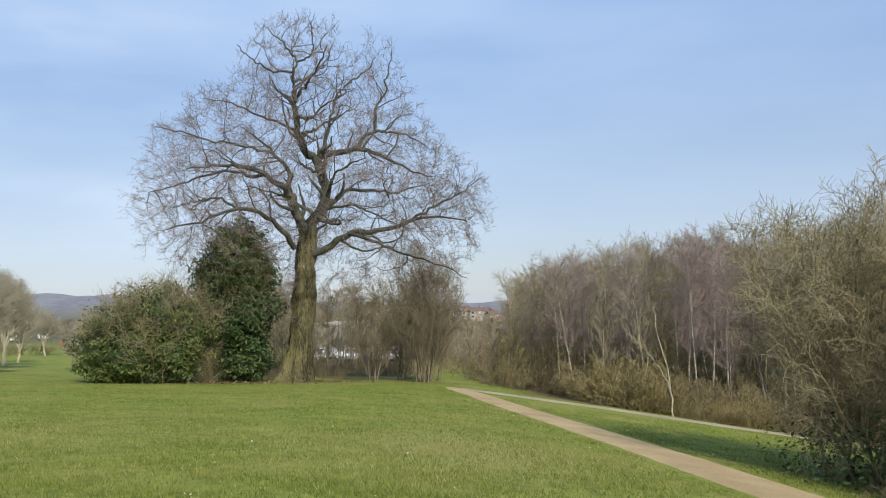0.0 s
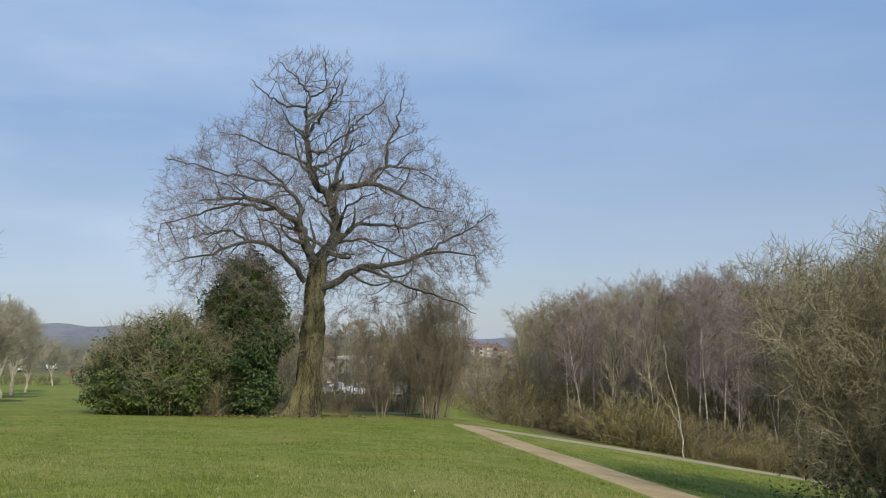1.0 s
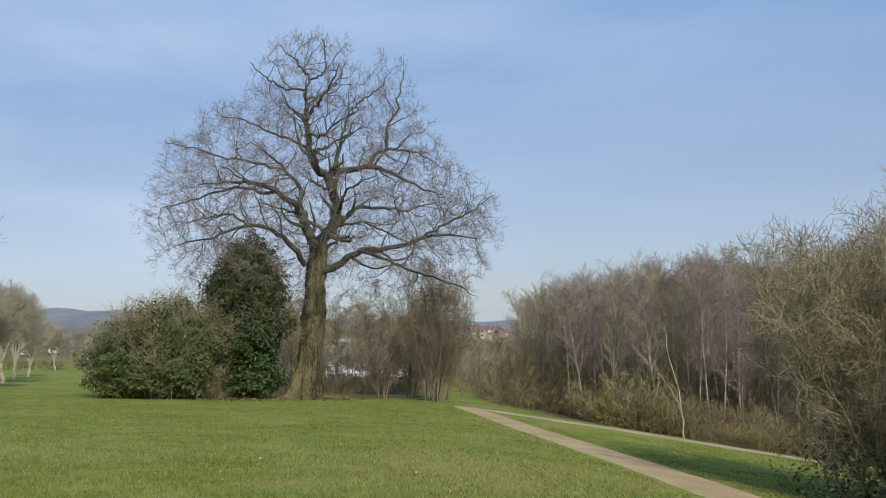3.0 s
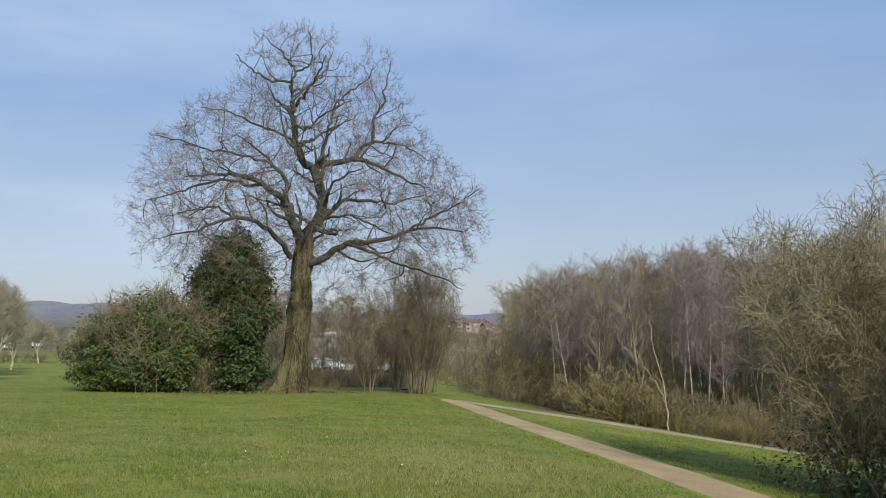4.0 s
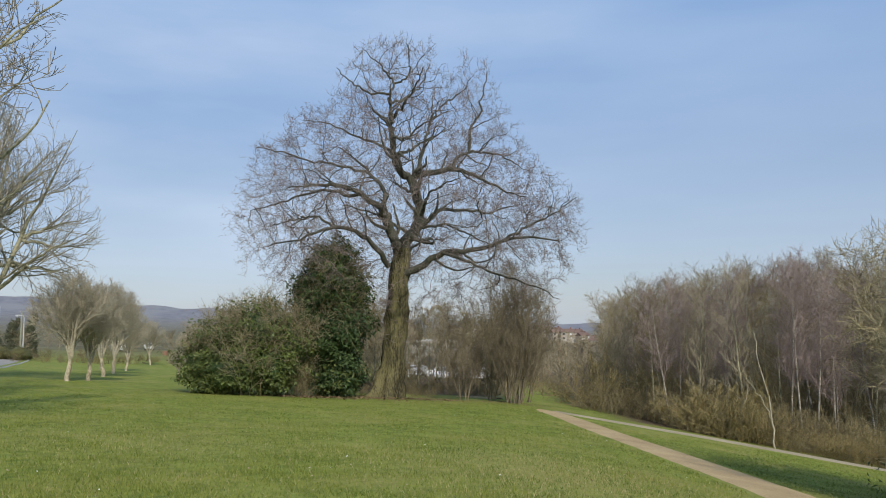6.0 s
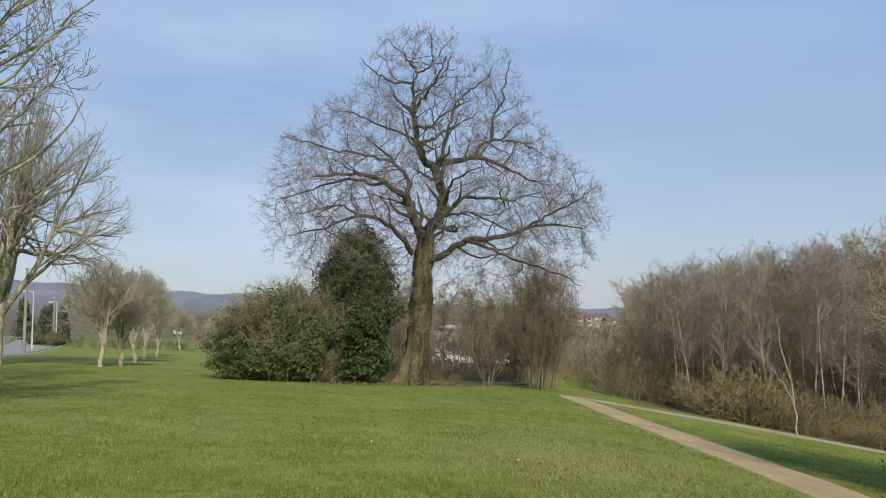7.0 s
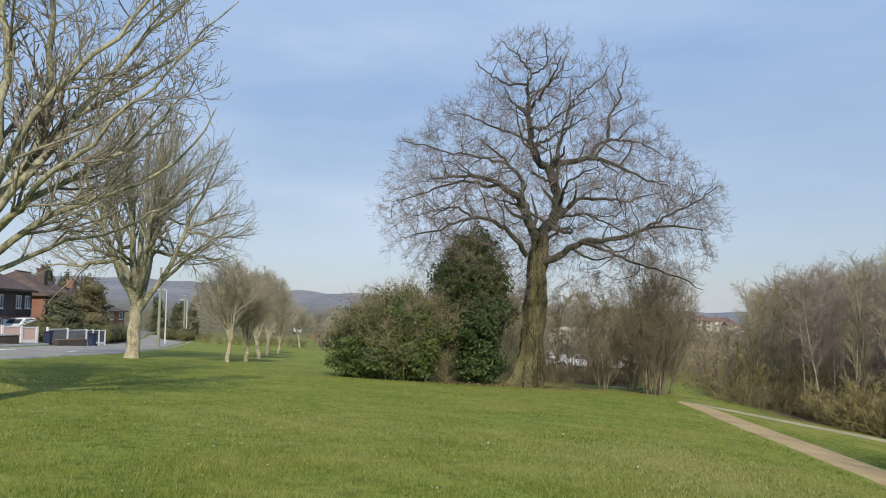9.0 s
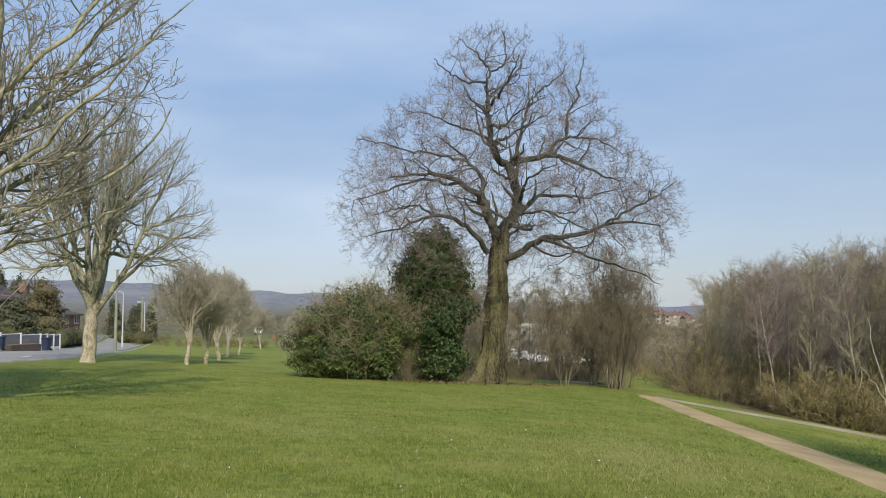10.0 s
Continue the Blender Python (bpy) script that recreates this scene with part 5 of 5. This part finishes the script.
def car(at, rz, paint, label, tall=1.45, long=4.2, wide=1.75):
    c = thing("car", at, label, "car", "parked cars", rz=rz)
    w = wide / 2
    prof = [(-long / 2, 0.35), (-long / 2 + 0.05, 0.75), (-long * 0.24, 0.92), (-long * 0.08, tall - 0.05), (long * 0.22, tall), (long * 0.42, 0.95), (long / 2, 0.85), (long / 2, 0.35)]
    bm = bmesh.new()
    sides = []
    for s in (-1, 1):
        sides.append([bm.verts.new((x, s * (w if z < 1.0 else w * 0.82), z)) for x, z in prof])
    n = len(prof)
    for i in range(n):
        bm.faces.new((sides[0][i], sides[0][(i + 1) % n], sides[1][(i + 1) % n], sides[1][i]))
    bm.faces.new(sides[0][::-1])
    bm.faces.new(sides[1])
    bmesh.ops.recalc_face_normals(bm, faces=bm.faces)
    bmesh.ops.bevel(bm, geom=bm.edges[:], offset=0.06, segments=2, affect="EDGES")
    body = part("body", bm, paint, c)
    for s in (-1, 1):
        g = bmesh.new()
        q = [g.verts.new((x, s * (w * 0.9 if z < 1.1 else w * 0.84) + s * 0.035, z)) for x, z in ((-long * 0.19, 0.98), (-long * 0.07, tall - 0.14), (long * 0.20, tall - 0.12), (long * 0.33, 1.0))]
        g.faces.new(q)
        part("side_window", g, M_GLASS, body)
        part("headlight", boxed(-long / 2 - 0.02, s * w * 0.72 - 0.16, 0.62, -long / 2 + 0.12, s * w * 0.72 + 0.16, 0.78), M_METAL, c)
        part("tail_light", boxed(long / 2 - 0.1, s * w * 0.78 - 0.12, 0.66, long / 2 + 0.02, s * w * 0.78 + 0.12, 0.84), M_REDCAR, c)
    for name, xa, xb, za, zb in (("windscreen", -long * 0.23, -long * 0.1, 0.97, tall - 0.12), ("rear_window", long * 0.40, long * 0.25, 1.02, tall - 0.1)):
        g = bmesh.new()
        k = -0.04 if xa < 0 else 0.05
        g.faces.new([g.verts.new(p) for p in ((xa + k, -w * 0.76, za), (xa + k, w * 0.76, za), (xb + k, w * 0.68, zb), (xb + k, -w * 0.68, zb))])
        part(name, g, M_GLASS, body)
    for x in (-long * 0.31, long * 0.31):
        for s in (-1, 1):
            t = bmesh.new()
            bmesh.ops.create_cone(t, cap_ends=True, segments=18, radius1=0.31, radius2=0.31, depth=0.2, matrix=pose(x, s * (w - 0.1), 0.31, 90, 0, 0))
            tyre = part("wheel", t, M_TYRE, c)
            r = bmesh.new()
            bmesh.ops.create_cone(r, cap_ends=True, segments=14, radius1=0.19, radius2=0.19, depth=0.03, matrix=pose(x, s * (w + 0.012), 0.31, 90, 0, 0))
            part("rim", r, M_METAL, tyre)
    return c


x, y, z = on_fence(2.6, 5.0)
car((x, y, z + 0.95), TURN_F + 62, M_WHITECAR, "white hatchback parked behind the garden wall")
x, y, z = on_fence(8.0, 6.5)
car((x, y, z + 0.6), TURN_F + 10, M_WHITECAR, "pale car parked on the drive behind the fence")
for az, d, rz, m, label in ((-5.7, 90, 96, M_WHITECAR, "white hatchback parked in the valley car park"), (-3.45, 88, 30, M_WHITECAR, "white van parked in the valley car park"), (-7.6, 98, 40, M_WHITECAR, "white car parked in the valley car park")):
    car(ground_at(az, d), rz, m, label)


def lamp_post(x, y, tall, rz):
    p = thing("street_lamp", (x, y, float(height(x, y))), "slim pale steel street lamp beside the road", "street lamp", "street lamps", rz=rz)
    a = np.array([[(0, 0, -0.3), (0, 0, 1.4), (0, 0, tall - 0.3), (0.06, 0, tall - 0.05), (0.3, 0, tall), (0.75, 0, tall + 0.04)]], float)
    part("column", tube_mesh("column", [(a, np.array([[0.085, 0.085, 0.055, 0.045, 0.04, 0.035]]), 10)], M_METAL), M_METAL, p)
    part("base", tube_mesh("base", [(np.array([[(0, 0, -0.2), (0, 0, 1.3)]], float), np.array([[0.11, 0.105]]), 12)], M_METAL), M_METAL, p)
    bm = boxed(0.55, -0.13, tall - 0.02, 1.15, 0.13, tall + 0.12, bevel=0.04)
    head = part("lantern", bm, M_METAL, p)
    part("lens", boxed(0.62, -0.1, tall - 0.07, 1.08, 0.1, tall - 0.021), M_WHITE, head)


for x, y, rz, long in ((-36.5, 36.5, 60, 1.6), (-37.3, 39.0, 60, 1.6), (-35.4, 42.5, 110, 2.0), (-62.0, 92.0, 122, 3.0), (-68.0, 101.0, 122, 3.0)):
    line = boxed(-long / 2, -0.09, 0.0, long / 2, 0.09, 0.012)
    bmesh.ops.transform(line, matrix=pose(x, y, float(height(x, y)) + 0.034, 2.5, 0, rz), verts=line.verts)
    mark = part("road_marking", line, M_WHITE, None)
    tagged(mark, "worn white painted line on the road", "road marking", "road markings", "structure")


lamp_post(-54.5, 80.7, 6.2, 200)
lamp_post(-71.0, 110.7, 6.2, 200)
lamp_post(-93.0, 128.0, 6.2, 20)
for x, y, tall in ((-45.6, 66.4, 7.4), (-80, 124, 7.0)):
    p = thing("telegraph_pole", (x, y, float(height(x, y))), "weathered greenish wooden telegraph pole on the verge", "pole", "telegraph poles")
    part("shaft", tube_mesh("shaft", [(np.array([[(0, 0, -0.4), (0.02, 0, tall * 0.5), (0.05, 0, tall)]], float), np.array([[0.15, 0.13, 0.10]]), 10)], M_GREENMETAL), M_GREENMETAL, p)
    part("cap", boxed(-0.16, -0.16, tall, 0.2, 0.16, tall + 0.06), M_METAL, p)

for x0, y0, x1, y1, wide, tall in ((-51.5, 66.5, -57, 76, 1.6, 1.7), (-58, 77, -63.5, 87, 1.6, 1.5)):
    rz, long = along(x0, y0, x1, y1)
    lob = [(u, 0, tall * 0.5, 1.0, wide / 2, tall * 0.55) for u in np.arange(0.6, long, 1.1)]
    hedge = thing("garden_hedge", (x0, y0, float(height(x0, y0))), "brown clipped garden hedge beside the pavement", "hedge", rz=rz)
    part("foliage", leaf_mesh("foliage", PRNG, lob, 2500, 0.09, M_HEDGE), M_HEDGE, hedge)
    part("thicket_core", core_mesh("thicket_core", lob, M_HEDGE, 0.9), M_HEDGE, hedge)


def conifer(az, d, tall, wide, mat, label, full=0.0):
    def girth(f):
        return 0.62 * ((1 - full) * (1.02 - f) ** 0.6 + full * (1 - (1.7 * f - 0.75) ** 2) ** 0.5) * PRNG.uniform(0.85, 1.1)

    c = thing("conifer", ground_at(az, d), label, "tree", "garden conifers")
    lob = [(PRNG.normal(0, 0.14 * wide), PRNG.normal(0, 0.14 * wide), tall * f, wide * girth(f), wide * girth(f), tall * 0.16) for f in (0.1, 0.22, 0.35, 0.48, 0.6, 0.72, 0.84, 0.92)]
    part("foliage", leaf_mesh("foliage", PRNG, lob, 5000, 0.15, mat, 0.3), mat, c)
    part("thicket_core", core_mesh("thicket_core", lob, mat, 0.74), mat, c)
    part("trunk", tube_mesh("trunk", [(np.array([[(0, 0, -0.3), (0, 0, tall * 0.5)]], float), np.array([[0.16, 0.08]]), 8)], M_ASH), M_ASH, c)


for az, d, tall, wide in ((-34.4, 150, 6.4, 3.0), (-32.25, 142, 6.6, 1.7), (-33.2, 156, 5.5, 2.6), (-41.0, 112, 8.6, 2.6), (-40.2, 116, 8.0, 2.2)):
    conifer(az, d, tall, wide, M_CONIFER, "dark green garden conifer between the houses")
for az, d, tall, wide, mat, label in ((-38.9, 96, 6.6, 2.9, M_RUSSET, "rounded russet evergreen between the houses"), (-38.2, 110, 5.6, 2.4, M_RUSSET, "rounded russet evergreen between the houses"), (-40.4, 82, 4.2, 2.3, M_CONIFER, "full dark green evergreen in a front garden")):
    conifer(az, d, tall, wide, mat, label, 1.0)
for az, d in ((-41.8, 74), (-40.9, 76), (-39.3, 84), (-38.3, 88), (-37.6, 95), (-33.9, 130), (-32.9, 128)):
    h = thing("garden_bush", ground_at(az, d), "rounded olive garden bush behind the fence", "bush", "garden bushes")
    lob = [(0, 0, 0.9, 1.3, 1.3, 1.1), (0.9, 0.3, 0.7, 1.0, 1.0, 0.8)]
    part("foliage", leaf_mesh("foliage", PRNG, lob, 1200, 0.1, M_HEDGE), M_HEDGE, h)
    part("thicket_core", core_mesh("thicket_core", lob, M_HEDGE, 0.85), M_HEDGE, h)

# ---- the valley and the town beyond ----
shed = thing("warehouse", (-15.5, 108.0, float(height(-13, 108)) - 0.2), "long pale metal warehouse beyond the oak", "building", rz=-4)
part("wall", boxed(0, 0, -0.5, 9.5, 16, 4.4), M_SHED, shed)
part("roof", boxed(-0.3, -0.3, 4.404, 9.8, 16.3, 4.75, bevel=0.05), M_RENDER, shed, "cream roof edge")
part("door", boxed(2.0, -0.06, 0, 5.0, -0.004, 2.7), M_SLATEFENCE, shed, "grey roller door")
for k in range(3):
    part("window", boxed(5.9 + k * 1.2, -0.05, 1.6, 6.8 + k * 1.2, -0.004, 2.5), M_GLASS, shed)


def town_house(az, d, lift, wide, tall, rz, walls, label):
    x, y, _ = ground_at(az, d)
    h = thing("town_house", (x, y, lift), label, "house", "houses of the town", rz=rz)
    part("wall", boxed(-wide / 2, -4, -9, wide / 2, 4, tall), walls, h)
    bm = bmesh.new()
    o, r = 0.4, 2.4
    v = [bm.verts.new(p) for p in ((-wide / 2 - o, -4 - o, tall), (wide / 2 + o, -4 - o, tall), (wide / 2 + o, 4 + o, tall), (-wide / 2 - o, 4 + o, tall), (-wide / 2 - o, 0, tall + r), (wide / 2 + o, 0, tall + r))]
    for f in ((0, 1, 5, 4), (2, 3, 4, 5), (1, 2, 5), (3, 0, 4), (3, 2, 1, 0)):
        bm.faces.new([v[i] for i in f])
    part("roof", bm, M_REDROOF, h, "red tiled roof")
    for k in (-0.3, 0.3):
        for z in (0.9, 3.4):
            if z + 1 < tall:
                part("window", boxed(k * wide - 0.7, -4.06, z, k * wide + 0.7, -4.004, z + 1.15), M_WHITE if k > 0 else M_GLASS, h)
    part("chimney", boxed(wide * 0.25 - 0.4, -0.4, tall + 1.0, wide * 0.25 + 0.4, 0.4, tall + r + 1.0), M_BRICK, h)


trng = np.random.default_rng(71)
for k in range(46):
    az = -6 + 15.5 * (k + trng.random()) / 46
    d = trng.uniform(520, 760)
    top = EYE + d * trng.uniform(-0.014, 0.004)
    town_house(az, d, top - 7.4, trng.uniform(5.5, 8.5), 5.0, trng.uniform(-40, 40), M_RENDER, "cream rendered house in the distant town")
for az, d, el in ((5.6, 260, -0.012),):
    town_house(az, d, EYE + d * el - 7.4, 6.5, 5.0, 75, M_RENDER, "pale gabled house seen between the trees")
for k in range(7):
    az = -33 + 14 * (k + trng.random()) / 7
    d = trng.uniform(150, 330)
    town_house(az, d, EYE + d * trng.uniform(-0.036, -0.024) - 7.4, trng.uniform(9, 14), 5.0, trng.uniform(-30, 30), (M_RENDER, M_BRICK)[k % 2], ("cream rendered house in the distant town", "brick house in the distant town")[k % 2])
# bare trees that stand before and among the houses of the valley
rng = np.random.default_rng(72)
w, t = spire_tree(rng, 10.0, 0.09, 0.1, 22, 38, 3.6, 5, 2, 0.03, 0.0)
far_tree = tree("valley_tree", ground_at(-30, 170), "hazy bare brown tree in the valley", "tree", M_VALLEY, w, M_VALLEY, t, "trees of the valley")
for k in range(24):  # brown trees between the oak and the car park, and beyond the warehouse
    az = -12 + 11 * (k + rng.random()) / 24
    d = rng.uniform(128, 150) if -9 < az < -3 else rng.uniform(62, 112)
    x, y, z = ground_at(az, d)
    tall = max(3.0, EYE + d * rng.uniform(-0.004, 0.034) - z)
    copy_thing(far_tree, pose(x, y, z, 0, 0, rng.uniform(0, 360)) @ Matrix.Diagonal((tall / 10 * 1.3, tall / 10 * 1.3, tall / 10, 1)))
for k in range(22):  # low tan saplings below the brow behind the oak
    az, d = -10.5 + 11.0 * (k + rng.random()) / 22, rng.uniform(52, 76)
    x, y, z = ground_at(az, d)
    tall = max(2.4, EYE + d * rng.uniform(-0.018, 0.012) - z)
    copy_thing(far_tree, pose(x, y, z, 0, 0, rng.uniform(0, 360)) @ Matrix.Diagonal((tall / 10 * 1.1, tall / 10 * 1.1, tall / 10, 1)))
for k in range(16):  # the bank at the end of the grass strip
    az, d = 0.6 + 5.0 * (k + rng.random()) / 16, rng.uniform(80, 116)
    x, y, z = ground_at(az, d)
    tall = max(2.5, EYE + d * rng.uniform(-0.022, -0.008) - z)
    copy_thing(far_tree, pose(x, y, z, 0, 0, rng.uniform(0, 360)) @ Matrix.Diagonal((tall / 10 * 1.5, tall / 10 * 1.5, tall / 10, 1)))
for k in range(52):
    az, d = -39 + 47 * (k + rng.random()) / 52, rng.uniform(118, 240)
    x, y, z = ground_at(az, d)
    el = rng.uniform(-0.012, 0.004) if az > -20 else rng.uniform(-0.008, 0.010)
    tall = max(4.0, EYE + d * el - z)
    copy_thing(far_tree, pose(x, y, z, 0, 0, rng.uniform(0, 360)) @ Matrix.Diagonal((tall / 10 * 1.7, tall / 10 * 1.7, tall / 10, 1)))


for k in range(26):  # hedges and gardens beyond the lawn
    az, d = -34 + 17 * (k + rng.random()) / 26, rng.uniform(112, 135)
    copy_thing(shrubs[k % 4], pose(*ground_at(az, d), 0, 0, rng.uniform(0, 360)) @ Matrix.Scale(rng.uniform(0.9, 1.7), 4))
for az, d, rz in ((-25.3, 178, 118), (-27.0, 172, 113)):
    car(ground_at(az, d), rz, M_WHITECAR, "white car parked beyond the far end of the lawn")


# ---- grass, daisies and fallen leaves ----
def scatter(rng, count, az0, az1, r0, r1, power):
    az = np.radians(rng.uniform(az0, az1, count))
    r = r0 * (r1 / r0) ** (rng.random(count) ** power)
    return r * np.sin(az), r * np.cos(az)


def off_path(x, y):
    """True on the grass, away from the footpaths, the road and the bare soil."""
    line = np.interp(y, [3, 11, 15.2, 17.2, 20.2, 23.6, 28.0, 32.2, 34.6], [7.5, 5.8, 5.1, 4.85, 4.3, 3.65, 2.6, 1.75, 1.1])
    return (np.abs(x - line) > np.interp(y, [12, 17, 24, 34], [1.1, 1.05, 0.95, 0.65]) + 0.06 * np.sin(y * 5)) & ~((y > 32.0) & (x > 0.8)) & ~((x < -0.6 * y - 9.5))


def blades(seed, count, reach, mat, name, label, tallest):
    rng = np.random.default_rng(seed)
    x, y = scatter(rng, count, -48, 33, 5.5, reach, 0.95)
    patch = np.sin(x * 1.7 + np.sin(y * 1.3) * 2) * np.sin(y * 1.9 + x * 0.4)
    dry = worn_at(x, y)
    share = 0.15 + 0.85 * np.minimum(1.3 * dry, 1) if mat is M_STRAW else (0.72 + 0.28 * patch) * (1 - 0.6 * dry)
    ok = off_path(x, y) & (rng.random(len(x)) < share)
    x, y = x[ok], y[ok]
    n = len(x)
    r = np.hypot(x, y)
    tall = rng.uniform(0.03, tallest, n) * np.interp(r, [6, 15, 40], [1.15, 0.9, 0.6]) * (1 + 0.25 * patch[ok])
    wide = 0.003 + 0.00034 * r
    a = rng.random(n) * 2 * np.pi
    z = height(x, y) - 0.005
    dx, dy = np.cos(a) * wide, np.sin(a) * wide
    lean = rng.normal(0, 0.45, (n, 2)) * tall[:, None]
    v = np.stack([np.stack([x - dx, y - dy, z], 1), np.stack([x + dx, y + dy, z], 1), np.stack([x + lean[:, 0], y + lean[:, 1], z + tall], 1)], 1).reshape(-1, 3)
    tagged(new(name, mesh_from(name, v, np.arange(3 * n).reshape(n, 3), mat)), label, "grass", kind="stuff")


def flakes(name, count, zone, size, mat, label, category, rise):
    rng = np.random.default_rng(len(name))
    x, y = zone(rng, count)
    ok = off_path(x, y) if name != "fallen_leaves" else np.ones(len(x), bool)
    x, y = x[ok], y[ok]
    n = len(x)
    z = height(x, y) + rise * rng.uniform(0.6, 1.3, n)
    c = np.stack([x, y, z], 1)
    s = size * rng.uniform(0.6, 1.4, n)
    k = np.arange(6) * np.pi / 3
    tilt = rng.normal(0, 0.35, (n, 2))
    ring = np.stack([np.cos(k)[None] * s[:, None], np.sin(k)[None] * s[:, None]], -1)
    dz = ring[..., 0] * tilt[:, :1] + ring[..., 1] * tilt[:, 1:]
    v = c[:, None] + np.concatenate([ring, dz[..., None]], -1)
    ob = new(name, mesh_from(name, v.reshape(-1, 3), np.arange(6 * n).reshape(n, 6), mat))
    tagged(ob, label, category, kind="stuff")


blades(81, 270000, 40, M_BLADE, "grass", "short tufty spring grass blades on the lawn", 0.068)
blades(82, 70000, 30, M_STRAW, "dry_grass", "scattered straw-coloured dead blades in the lawn", 0.075)
flakes("daisies", 170, lambda g, c: scatter(g, c, -46, 30, 6, 40, 1.0), 0.011, M_DAISY, "scattered small white daisies in the grass", "flowers", 0.05)


def under_trees(g, c):
    a, b = g.normal(0, 1, c), g.normal(0, 1, c)
    k = g.integers(0, 2, c)
    return np.choose(k, [-6.4, -9.8]) + a * np.choose(k, [1.8, 1.7]), np.choose(k, [38.2, 36.4]) + b * 0.8


flakes("fallen_leaves", 900, under_trees, 0.04, M_LITTER, "dry brown fallen leaves under the oak and bushes", "leaves", 0.02)

flakes("lawn_leaves", 220, lambda g, c: scatter(g, c, -46, 30, 6, 36, 0.9), 0.014, M_DRYLEAF, "small tan dead leaves scattered over the lawn", "leaves", 0.045)
